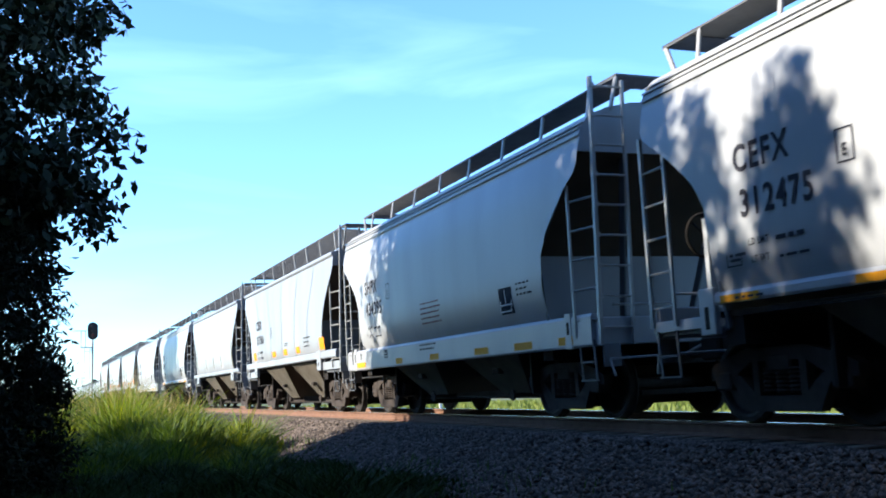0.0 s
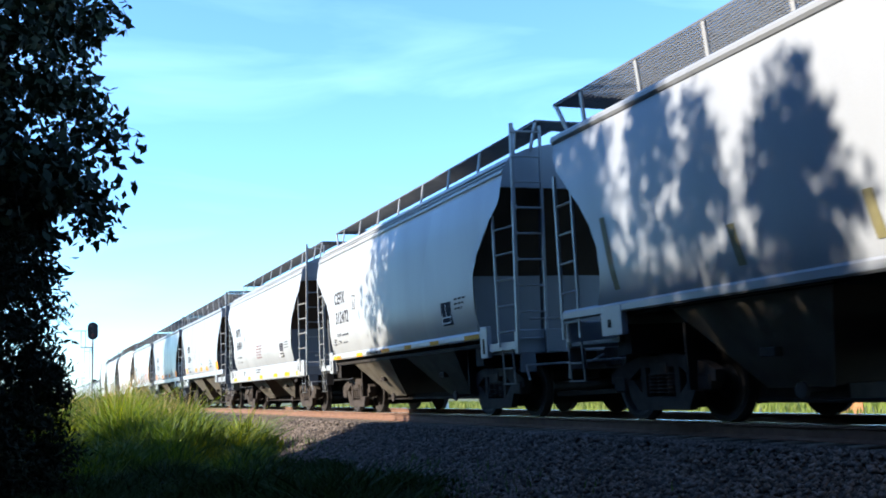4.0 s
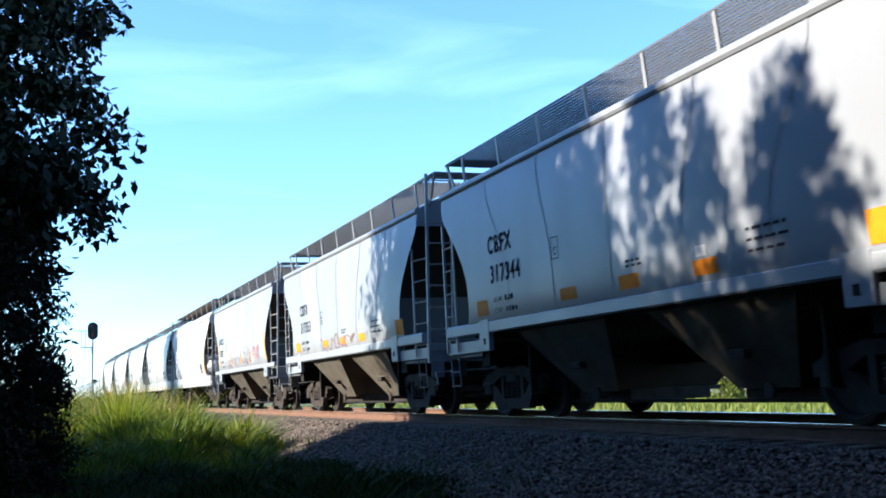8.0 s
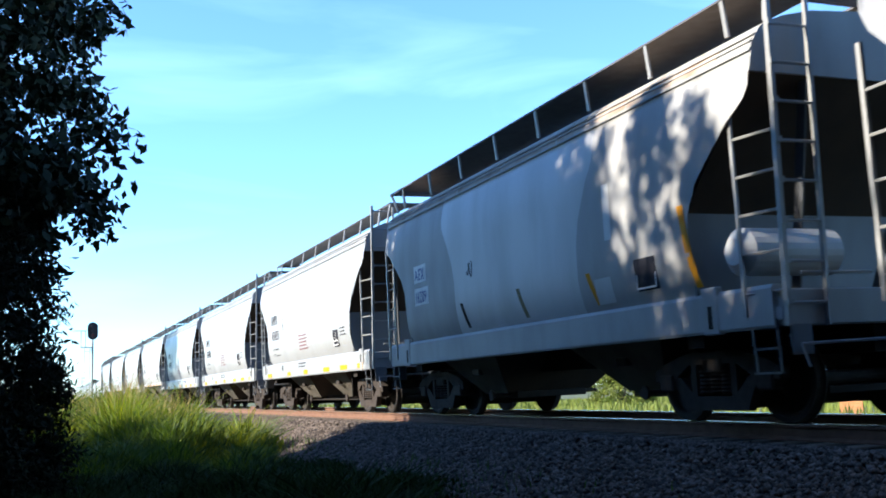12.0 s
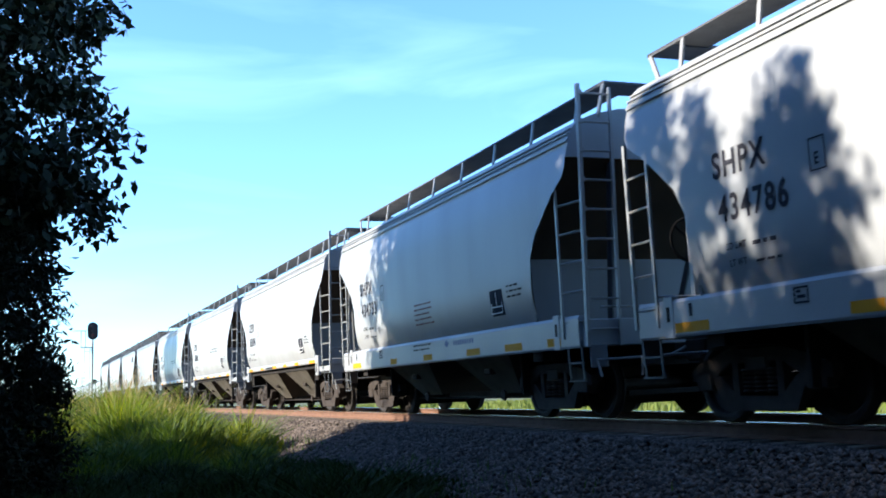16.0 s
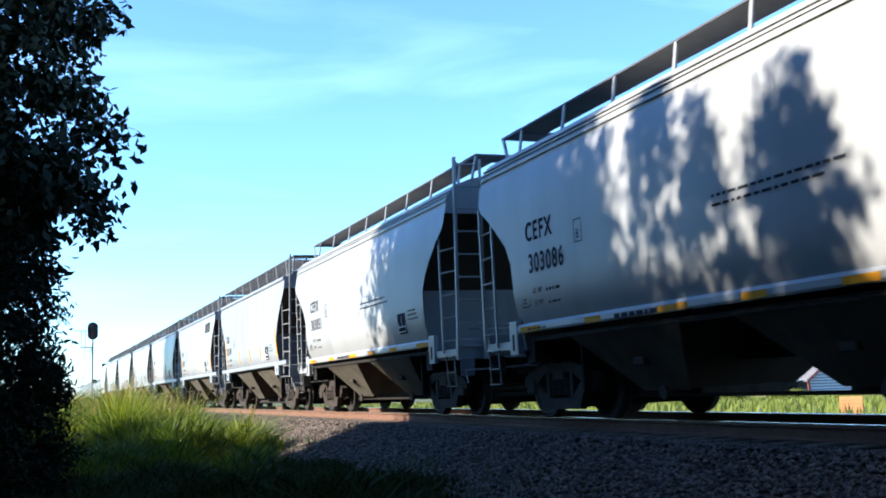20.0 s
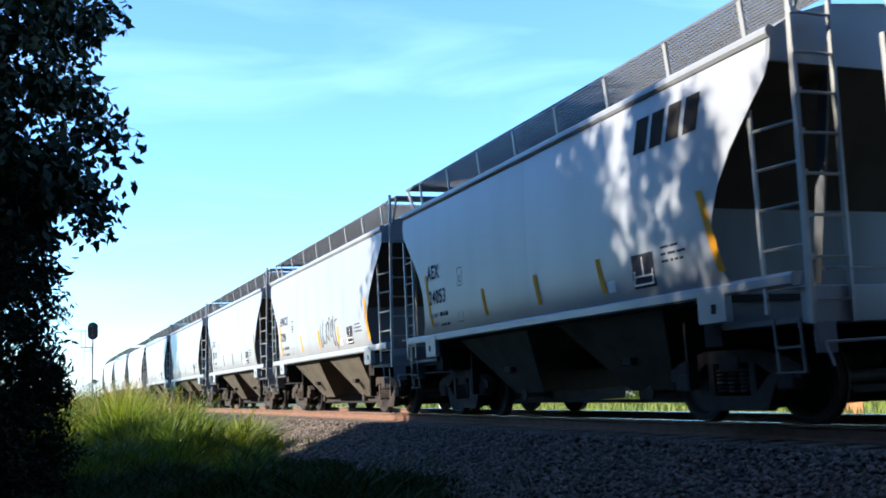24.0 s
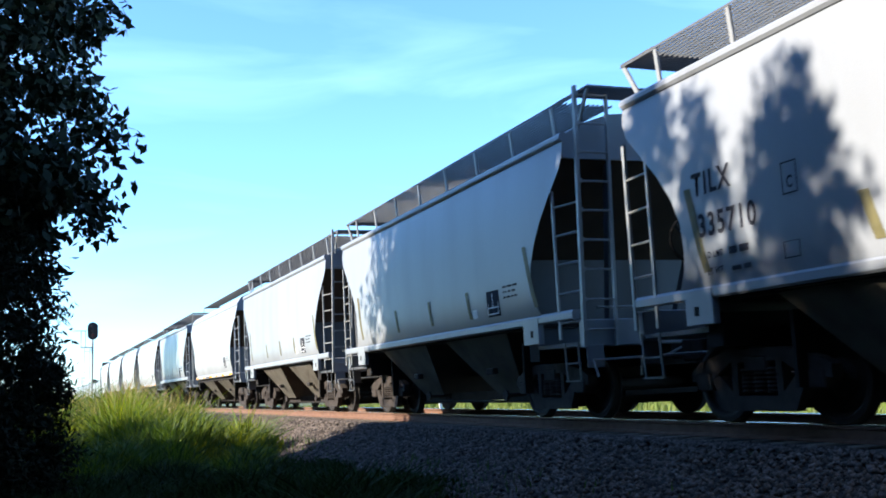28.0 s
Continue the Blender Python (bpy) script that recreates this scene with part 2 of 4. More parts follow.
# ---- ground ----
def ground_z(u, s):
    """Height of the ground, u metres from the track's centre."""
    a = abs(u)
    if a < 1.75:
        z = -0.23
    elif a < 3.9:
        z = -0.23 - (a - 1.75) * 0.36
    else:
        z = -1.0
    if u < -3.9:
        z += 0.06 * math.sin(s * 0.35) + 0.05 * math.sin(u * 0.9 + s * 0.2)
    if u > 3.9:
        z -= min(1.0, (u - 3.9) / 60) * 0.85
    return z


US = [-900, -400, -150, -70, -40, -28, -20, -16, -13, -11, -9.5, -8.4, -7.4, -6.4, -5.5, -4.7, -3.9, -3.2, -2.5, -1.75, 0, 1.75, 2.5,
      3.2, 3.9, 5, 8, 14, 22, 30, 50, 90, 160, 300, 600, 1500]
SS = [-400, -120, -60, -30] + [-20 + i * 1.5 for i in range(54)] + [62, 66, 72, 80, 90, 100, 110, 120, 135, 150, 175, 200, 240, 300, 400, 500, 700, 1000, 1600, 2600]
verts, faces = [], []
for s in SS:
    for u in US:
        verts.append((DC + off(s) + u, s, ground_z(u, s)))
nu = len(US)
for i in range(len(SS) - 1):
    for j in range(nu - 1):
        a = i * nu + j
        faces.append((a, a + 1, a + nu + 1, a + nu))
tagged(raw("ground", verts, faces, M_SOIL, smooth=True), "uneven grassy ground beside and beyond the railway", "ground", kind="structure")

# ballast bed: a rounded bank just over the ground
BU = [-4.05, -3.6, -3.1, -2.6, -2.1, -1.75, -1.3, -0.6, 0, 0.6, 1.3, 1.75, 2.1, 2.6, 3.1, 3.6, 4.05]
BS = [-30 + i * 0.5 for i in range(180)] + [60 + 3 * i for i in range(60)] + [250, 300, 380, 500, 700, 1000, 1500]
verts, faces = [], []
for s in BS:
    for u in BU:
        lift = 0.03 if abs(u) < 3.9 else -0.06
        jit = noise.noise((u * 2.2, s * 2.2, 0)) * 0.04
        verts.append((DC + off(s) + u, s, ground_z(u, s) + lift + jit + (math.sin(CANT) * (u + 0.755) if abs(u) < 1.8 else 0)))
nu = len(BU)
for i in range(len(BS) - 1):
    for j in range(nu - 1):
        a = i * nu + j
        faces.append((a, a + 1, a + nu + 1, a + nu))
tagged(raw("ballast_bank", verts, faces, M_BALLAST), "sloping grey crushed-stone ballast bank under the rails", "ballast", kind="structure")


def stones(name, n, u0, u1, s0, s1, lo, hi, seed, label):
    r = np.random.default_rng(seed)
    base = np.array([(1, 0, 0), (-1, 0, 0), (0, 1, 0), (0, -1, 0), (0, 0, 1), (0, 0, -1)], float)
    fc = np.array([(0, 2, 4), (2, 1, 4), (1, 3, 4), (3, 0, 4), (2, 0, 5), (1, 2, 5), (3, 1, 5), (0, 3, 5)])
    s = s0 + (s1 - s0) * r.random(n) ** 1.4
    u = u0 + (u1 - u0) * r.random(n)
    z = np.array([ground_z(a, b) for a, b in zip(u, s)]) + 0.035
    cx = DC + u + np.array([off(a) for a in s])
    size = r.uniform(lo, hi, n)
    v = base[None] * r.uniform(0.55, 1.25, (n, 6, 1)) * size[:, None, None] * np.array([1, 1, 0.75])
    a, b = r.uniform(0, 6.28, n), r.uniform(-0.7, 0.7, n)
    ca, sa, cb, sb = np.cos(a)[:, None], np.sin(a)[:, None], np.cos(b)[:, None], np.sin(b)[:, None]
    x, y, zz = v[..., 0], v[..., 1], v[..., 2]
    y, zz = y * cb - zz * sb, y * sb + zz * cb
    x, y = x * ca - y * sa, x * sa + y * ca
    v = np.stack([x + cx[:, None], y + s[:, None], zz + z[:, None]], -1).reshape(-1, 3)
    f = (fc[None] + (np.arange(n) * 6)[:, None, None]).reshape(-1, 3)
    return tagged(tris(name, v, f, M_STONE), label, "gravel", kind="stuff")


stones("ballast_stones", 42000, -4.3, -1.25, 4, 34, 0.02, 0.05, 3, "loose angular grey-brown ballast stones on the bank")
stones("track_stones", 9000, -0.65, 1.9, 3, 26, 0.02, 0.045, 4, "ballast stones between the ties under the train")
stones("scattered_stones", 2200, -6.2, -4.2, 6, 26, 0.015, 0.035, 5, "stray ballast stones in the grass")

# ties and rails
tie_mesh = None
track = new("railway_track")
tagged(track, "single railway track of rusty rails on timber ties", "railway track", kind="structure")
for i in range(230):
    s = -12 + i * 0.5
    if tie_mesh is None:
        t = part("tie", box(bmesh.new(), -1.3, 1.3, -0.115, 0.115, -0.36, -0.178, 0.012), M_TIE, track)
        tie_mesh = t.data
    else:
        t = new("tie", tie_mesh)
        t.parent = track
    t.matrix_basis = track_pose(s, 0) @ pose(0, 0, 0, 0, 0, random.uniform(-1, 1))


def rail(side, z0, z1, profile, mat, name):
    v, f = [], []
    ss = [-40 + 2 * i for i in range(80)] + [125 + 6 * i for i in range(40)] + [380, 420, 480, 560, 700, 1000]
    for s in ss:
        m = track_pose(s, 0)
        for x, z in profile:
            v.append(m @ Vector((side * 0.755 + x, 0, z)))
    k = len(profile)
    for i in range(len(ss) - 1):
        for j in range(k):
            f.append((i * k + j, i * k + (j + 1) % k, (i + 1) * k + (j + 1) % k, (i + 1) * k + j))
    return raw(name, v, f, mat, track)


for side in (-1, 1):
    rail(side, 0, 0, [(-0.07, -0.178), (-0.07, -0.165), (-0.012, -0.14), (-0.012, -0.05), (-0.036, -0.04), (-0.036, -0.012), (0.036, -0.012),
                      (0.036, -0.04), (0.012, -0.05), (0.012, -0.14), (0.07, -0.165), (0.07, -0.178)], M_RAIL, "rail")
    rail(side, 0, 0, [(-0.034, -0.012), (-0.034, -0.005), (-0.024, 0.0), (0.024, 0.0), (0.034, -0.005), (0.034, -0.012)], M_RAILTOP, "rail_head")

# ---- the train ----
BODY = 11.5


EDGE = {
    "rounded": ((1.0, 1.0), (1.38, 1.27), (1.83, 1.29), (2.3, 1.25), (2.6, 1.08), (2.9, 0.73), (3.1, 0.48), (3.26, 0.22), (3.36, 0.13), (9, 0.12)),
    "flat": ((1.0, 0.6), (1.40, 0.88), (1.52, 1.05), (1.66, 1.15), (1.95, 1.20), (2.2, 1.16), (2.45, 1.05), (2.73, 0.86), (3.0, 0.60), (3.22, 0.36), (3.5, 0.10), (9, 0.08)),
}


def recess(kind, z):
    """How far the edge of the side sheet lies in from the car's end."""
    tab = EDGE[kind]
    for (a, p), (b, q) in zip(tab, tab[1:]):
        if z <= b:
            return p + (q - p) * (z - a) / (b - a)
    return 0.12


def side_profile(kind):
    if kind == "rounded":
        return [(1.38, 1.46), (1.5, 1.505), (1.66, 1.545), (1.85, 1.575), (2.1, 1.58), (2.3, 1.58), (2.45, 1.58), (2.6, 1.58), (2.75, 1.58), (2.9, 1.58), (3.1, 1.58), (3.2, 1.575), (3.28, 1.568), (3.4, 1.555),
                (3.55, 1.53), (3.68, 1.50), (3.78, 1.47), (3.785, 1.485), (3.86, 1.46), (3.865, 1.445), (3.93, 1.415), (3.935, 1.40), (4.0, 1.365), (4.06, 1.30)]
    return [(1.38, 1.50), (1.5, 1.535), (1.7, 1.565), (1.9, 1.58), (2.2, 1.58), (2.5, 1.58), (2.8, 1.58), (3.1, 1.575), (3.4, 1.56),
            (3.6, 1.545), (3.7, 1.535), (3.80, 1.52)]


def half_width(kind, z):
    t = side_profile(kind)
    for (a, p), (b, q) in zip(t, t[1:]):
        if a <= z <= b:
            return p + (q - p) * (z - a) / (b - a)
    return t[-1][1]


def ladder(parent, name, p, q, z0, z1, step, label="", r=0.022, lean=None, full=True, shared=False, wide=1.0):
    """Two upright stiles at the plan points p and q, with rungs between them."""
    top = lean or (0, 0)
    if not full:
        bm = flat(bmesh.new(), (*p, z0), (p[0] + top[0], p[1] + top[1], z1[0]), 0.07, 0.05)
        flat(bm, (*q, z0), (q[0] + top[0], q[1] + top[1], z1[1]), 0.06, 0.04)
        for k in range(6):
            bar(bm, (*p, z0 + 0.22 + k * step), (*q, z0 + 0.22 + k * step), r * 0.75, 4)
        return part(name, bm, M_GALV, parent, label)
    ob = new(name)
    ob.parent = parent
    if label:
        ob["label"] = label
    if not shared:
        part("stile", flat(bmesh.new(), (*p, z0), (p[0] + top[0], p[1] + top[1], z1[0]), 0.05 * wide, 0.04 * wide), M_GALV, ob)
    part("stile", flat(bmesh.new(), (*q, z0), (q[0] + top[0], q[1] + top[1], z1[1]), 0.042 * wide, 0.03 * wide), M_GALV, ob)
    z = z0 + 0.22
    while z < min(z1) - 0.05:
        k = (z - z0) / (z1[0] - z0)
        dx, dy = top[0] * k, top[1] * k
        px = p[0] - (0.028 * (z - 1.0) if p[0] > 0 else -0.028 * (z - 1.0)) if shared else p[0] + dx
        part("rung", bar(bmesh.new(), (px, p[1] + dy, z), (q[0] + dx, q[1] + dy, z), r * 0.75, 5), M_GALV, ob)
        z += step
    return ob


def lathe(bm, prof, x_sign, segs=24):
    rings = []
    for x, r in prof:
        rings.append([bm.verts.new((x_sign * x, r * math.cos(2 * math.pi * i / segs), r * math.sin(2 * math.pi * i / segs))) for i in range(segs)])
    for a, b in zip(rings, rings[1:]):
        for i in range(segs):
            bm.faces.new((a[i], a[(i + 1) % segs], b[(i + 1) % segs], b[i]))
    bm.faces.new(rings[0])
    bm.faces.new(rings[-1][::-1])


MESH = {}


def truck(parent, y, full=True):
    """A two-axle freight truck; repeats share their meshes."""
    ob = new("truck")
    ob.parent = parent
    ob.location = (0, y, 0)
    ob["label"] = "dusty brown cast-steel freight truck"

    def shared(name, make, mat, loc=(0, 0, 0)):
        if name not in MESH:
            bm = make()
            bmesh.ops.recalc_face_normals(bm, faces=bm.faces)
            p = part(name, bm, mat, ob)
            MESH[name] = p.data
        else:
            p = new(name.split("|")[0], MESH[name])
            p.parent = ob
        p.location = loc
        return p

    def frame_side():
        bm = bmesh.new()
        prism(bm, [(-1.12, 0.60), (-0.95, 0.68), (-0.45, 0.80), (0.45, 0.80), (0.95, 0.68), (1.12, 0.60), (1.12, 0.47), (0.72, 0.50), (0.42, 0.66), (-0.42, 0.66),
                   (-0.72, 0.50), (-1.12, 0.47)], "x", -0.07, 0.07)
        prism(bm, [(-0.78, 0.52), (-0.62, 0.52), (-0.36, 0.30), (0.36, 0.30), (0.62, 0.52), (0.80, 0.52), (0.56, 0.14), (-0.56, 0.14)], "x", -0.06, 0.06)
        for c in (-0.36, 0.36):
            box(bm, -0.06, 0.06, c - 0.05, c + 0.05, 0.26, 0.70)
        return bm

    def spring():
        bm = bmesh.new()
        rings = []
        for k in range(13):
            rr, zz = (0.088 if k % 2 else 0.062), 0.325 + k * 0.0225
            rings.append([bm.verts.new((rr * math.cos(a * math.pi / 5), rr * math.sin(a * math.pi / 5), zz)) for a in range(10)])
        for p, q in zip(rings, rings[1:]):
            for a in range(10):
                bm.faces.new((p[a], p[(a + 1) % 10], q[(a + 1) % 10], q[a]))
        return bm

    def adapter():
        bm = box(bmesh.new(), -0.09, 0.09, -0.14, 0.14, 0.36, 0.56, 0.02)
        bmesh.ops.create_cone(bm, cap_ends=True, segments=12, radius1=0.11, radius2=0.09, depth=0.1,
                              matrix=Matrix.Translation((0, 0, 0.455)) @ Matrix.Rotation(radians(90), 4, "Y") @ Matrix.Translation((0, 0, 0.1)))
        return bm

    def wheels():
        bm = bmesh.new()
        for sgn in (-1, 1):
            lathe(bm, [(0.665, 0.09), (0.665, 0.36), (0.672, 0.44), (0.68, 0.482), (0.70, 0.484), (0.715, 0.462), (0.80, 0.456), (0.805, 0.40),
                       (0.79, 0.375), (0.75, 0.35), (0.735, 0.20), (0.78, 0.15), (0.80, 0.12), (0.80, 0.08)], sgn)
        bar(bm, (-1.06, 0, 0), (1.06, 0, 0), 0.075, 12)
        return bm

    for sx in (-1, 1):
        shared("sideframe", frame_side, M_TRUCK, (sx * 1.0, 0, 0))
        for c in (-0.2, 0, 0.2) if full else ():
            shared("spring", spring, M_TRUCK, (sx * 1.0, c, 0))
        for sy in (-1, 1):
            shared("bearing", adapter, M_TRUCK, (sx * 1.0, sy * 0.89, 0))
    shared("bolster", lambda: box(bmesh.new(), -1.08, 1.08, -0.2, 0.2, 0.54, 0.74, 0.03), M_TRUCK)
    shared("brake_beam", lambda: box(box(bmesh.new(), -0.75, 0.75, 0.34, 0.42, 0.32, 0.42), -0.75, 0.75, -0.42, -0.34, 0.32, 0.42), M_TRUCK)
    shared("spring_plank", lambda: box(box(bmesh.new(), -0.98, 0.98, -0.46, 0.46, 0.16, 0.32, 0.02), -0.6, 0.6, -1.3, 1.3, 0.30, 0.37), M_FRAME)
    for sy in (-1, 1):
        shared("wheelset", wheels, M_WHEEL, (0, sy * 0.89, 0.457))
    return ob


def build_car(kind, paint, label, old=False, body=0.0, reach_out=0.0, deep=False, full=True):
    """A two-bay covered hopper; its far end at y = 0, its near end at y = -BODY, rail top at z = 0."""
    car = new("covered_hopper")
    tagged(car, label, "hopper car", "covered hopper cars of the passing train")
    BODY = body or (11.5 if kind == "rounded" else 11.15)
    # outer and inner edge of the roof walkways, and their height
    ro, ri, up = (1.30, 0.36, -0.05) if old else (0.92, 0.36, 0.0) if kind == "rounded" else (1.31, 0.36, -0.11) if reach_out else (1.33, 0.44, -0.16)
    chord = 1.545 if reach_out else 1.485
    prof = side_profile(kind)
    # side sheets, in plates
    for sx in (-1, 1):
        cuts = [0.0, 1.0] if not full else [0.0, 0.27, 0.5, 0.73, 1.0] if kind == "rounded" else [0.0, 0.17, 0.33, 0.5, 0.67, 0.83, 1.0] if reach_out else [0.0, 0.5, 1.0]
        for i in range(len(cuts) - 1):
            bm = bmesh.new()
            rows = []
            for z, w in prof:
                e = recess(kind, z)
                row = []
                for j in range(4):
                    u = cuts[i] + (cuts[i + 1] - cuts[i]) * j / 3
                    y = -(0.18 + e + (BODY - 0.18 - 2 * e) * u)
                    g = 0.004 if (j in (0, 3) and 0 < u < 1) else 0
                    row.append(bm.verts.new((sx * (w - g), y, z)))
                rows.append(row)
            for a, b in zip(rows, rows[1:]):
                for j in range(3):
                    bm.faces.new((a[j], a[j + 1], b[j + 1], b[j]) if sx < 0 else (a[j + 1], a[j], b[j], b[j + 1]))
            mat = paint
            if old:
                mat = M_PATCH if i in (1, 2) else M_OLD
            part("side_plate", bm, mat, car, smooth=True)
        if kind == "flat":
            for u in () if not (full and reach_out) else (0.17, 0.33, 0.5, 0.67, 0.83):
                bm = bmesh.new()
                for (z, w), (z2, w2) in zip(prof, prof[1:]):
                    e, e2 = recess(kind, z), recess(kind, z2)
                    y, y2 = -(0.18 + e + (BODY - 0.18 - 2 * e) * u), -(0.18 + e2 + (BODY - 0.18 - 2 * e2) * u)
                    vs = [bm.verts.new(c) for c in ((sx * (w + 0.005), y - 0.022, z), (sx * (w + 0.005), y + 0.022, z),
                                                    (sx * (w2 + 0.005), y2 + 0.022, z2), (sx * (w2 + 0.005), y2 - 0.022, z2))]
                    bm.faces.new(vs)
                bmesh.ops.recalc_face_normals(bm, faces=bm.faces)
                part("weld_seam", bm, paint, car)
            # rounded top rail
            bm = bmesh.new()
            bar(bm, (sx * 1.50, -0.28, 3.84), (sx * 1.50, -BODY + 0.1, 3.84), 0.07, 10)
            part("top_chord", bm, paint, car, smooth=False)
        else:
            part("roof_flange", box(bmesh.new(), sx * 1.44, sx * 1.500, -0.3, -BODY + 0.12, 3.765, 3.792), paint, car)
            if full:
                part("roof_flange", box(bmesh.new(), sx * 1.40, sx * 1.478, -0.3, -BODY + 0.12, 3.862, 3.882), paint, car)
                part("roof_flange", box(bmesh.new(), sx * 1.36, sx * 1.438, -0.3, -BODY + 0.12, 3.934, 3.952), paint, car)
    # roof
    bm = bmesh.new()
    w0, z0 = (1.30, 4.06) if kind == "rounded" else (1.49, 3.87)
    rise = 0.24 if kind == "rounded" else 0.40
    arc = [(-w0, z0), (-w0 * 0.8, z0 + rise * 0.45), (-w0 * 0.5, z0 + rise * 0.82), (0, z0 + rise), (w0 * 0.5, z0 + rise * 0.82), (w0 * 0.8, z0 + rise * 0.45), (w0, z0)]
    ra = [bm.verts.new((x, -0.3, z)) for x, z in arc]
    rb = [bm.verts.new((x, -BODY + 0.12, z)) for x, z in arc]
    for i in range(6):
        bm.faces.new((ra[i], rb[i], rb[i + 1], ra[i + 1]))
    bmesh.ops.recalc_face_normals(bm, faces=bm.faces)
    part("roof", bm, M_RUSTBAND if old else paint, car, smooth=True)
    part("hatch", box(bmesh.new(), -0.32, 0.32, -0.9, -BODY + 0.9, z0 + rise - 0.05, z0 + rise + 0.12, 0.03), paint, car, "long trough hatch cover")
    # ends
    for end in (0, 1):
        def Y(d):
            return -d - 0.18 if end == 0 else -BODY + d
        bm = bmesh.new()
        pts = [(w, z) for z, w in prof if z > 3.5]
        poly = [(-1.53, 3.55)] + [(-w, z) for w, z in pts] + [a for a in arc] + [(w, z) for w, z in pts[::-1]] + [(1.53, 3.55)]
        prism(bm, poly, "y", Y(0.115), Y(0.15))
        part("end_bulkhead", bm, paint, car)
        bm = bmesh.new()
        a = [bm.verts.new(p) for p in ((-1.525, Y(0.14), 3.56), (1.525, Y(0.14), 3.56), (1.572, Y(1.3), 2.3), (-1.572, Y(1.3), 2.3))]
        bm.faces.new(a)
        part("slope_sheet", bm, M_SLOPE, car, "brown sloping end sheet")
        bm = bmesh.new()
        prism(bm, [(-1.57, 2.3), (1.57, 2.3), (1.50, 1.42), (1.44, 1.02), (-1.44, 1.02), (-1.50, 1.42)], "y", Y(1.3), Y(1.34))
        # darker than the side paint, most of all on flat-sided cars
        part("end_wall", bm, M_PALEEND if kind == "rounded" else M_ENDWALL, car, "grey upright end wall")
        part("end_post", box(bmesh.new(), -0.06, 0.06, Y(0.2), Y(1.2), 1.05, 1.2), paint, car)
        part("end_sill", box(bmesh.new(), -1.46, 1.46, Y(-0.02), Y(0.1), 0.98, 1.34, 0.015), paint, car)
        part("end_platform", box(bmesh.new(), -1.44, 1.44, Y(0.1), Y(1.32), 1.0, 1.05), M_GRATE, car)
        s = 1 if end == 0 else -1
        b = 0 if end == 0 else -BODY
        bm = box(bmesh.new(), -0.12, 0.12, b, b + s * 0.38, 0.76, 0.98, 0.02)
        box(bm, -0.2, 0.06, b + s * 0.36, b + s * 0.60, 0.72, 1.02, 0.03)
        part("coupler", bm, M_FRAME, car, "rusty cast coupler")
        bm = bmesh.new()
        pth = [(0.45, b + s * 0.1, 0.85), (0.46, b + s * 0.3, 0.55), (0.42, b + s * 0.5, 0.42), (0.3, b + s * 0.62, 0.5)]
        for c, d in zip(pth, pth[1:]):
            bar(bm, c, d, 0.03, 6)
        part("air_hose", bm, M_RUBBER, car, "black rubber brake hose")
        # walkway across the end
        bm = bmesh.new()
        reach = 0.18 if end == 0 else 0.35 if (kind == "flat" and end) else 0.0
        for k in range(9):
            y0 = Y(0.02 + k * 0.062 - reach)
            box(bm, -ro, ro, y0 - 0.014, y0 + 0.014, 4.585 + up, 4.615 + up)
        box(bm, -ro, -ro + 0.04, Y(-reach), Y(0.56), 4.57 + up, 4.615 + up)
        box(bm, ro - 0.04, ro, Y(-reach), Y(0.56), 4.57 + up, 4.615 + up)
        tagged(part("end_walkway", bm, M_GRATE, car), kind="stuff")
        for sx in (-1, 1):
            part("walkway_post", flat(bmesh.new(), (sx * (0.97 if ro < 1 else ro - 0.06), Y(0.14), z0 + 0.06), (sx * (ro - 0.02), Y(0.03 - reach), 4.61 + up), 0.07, 0.03), M_GALV, car)
            # side ladder and, at the near end, the tall end ladder
            hi = 3.15 if end else 3.3
            corner = (end == 1) == (sx < 0)
            lad = ladder(car, "side_ladder", (sx * 1.47, Y(-0.05)) if corner else (sx * 1.50, Y(0.02)), (sx * 1.52, Y(0.50)), 1.1, (3.35, hi), 0.40,
                         "galvanised side ladder", full=full, shared=corner)
            if not full:
                continue
            bm = bmesh.new()
            bar(bm, (sx * 1.52, Y(0.50), hi - 0.02), (sx * 1.53, Y(0.64), hi + 0.13), 0.025, 6)
            part("grab_bend", bm, M_GALV, lad)
            if corner:
                tall = ladder(car, "end_ladder", (sx * 1.47, Y(-0.05)), (sx * 0.98, Y(-0.05)), 0.98, (4.52, 4.50), 0.40,
                              "tall galvanised end ladder", lean=(-sx * 0.10, 0), full=full, wide=1.2)
                bm = bmesh.new()
                for k in range(9):
                    z = 1.2 + k * 0.4
                    box(bm, sx * (1.50 - 0.028 * (z - 0.98)), sx * (1.43 - 0.028 * (z - 0.98)), Y(-0.1), Y(-0.07), z - 0.03, z + 0.03)
                tagged(part("rung_bracket", bm, M_GALV, tall), kind="stuff")
            if sx < 0:
                part("corner_plate", box(bmesh.new(), -1.43, -1.17, Y(-0.03), Y(0.0), 0.70, 1.0, 0.01), M_PALEEND, car)
                bm = bar(bmesh.new(), (-1.38, Y(-0.1), 0.80), (-0.3, Y(-0.16), 0.82), 0.016, 6)
                bar(bm, (-0.3, Y(-0.16), 0.82), (-0.05, Y(-0.4), 0.98), 0.016, 6)
                bar(bm, (-1.38, Y(-0.1), 0.80), (-1.36, Y(-0.16), 0.58), 0.016, 6)
                part("uncoupling_lever", bm, M_GALV, car)
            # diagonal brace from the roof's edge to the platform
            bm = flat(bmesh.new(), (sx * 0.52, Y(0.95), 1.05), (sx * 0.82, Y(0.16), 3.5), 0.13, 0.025)
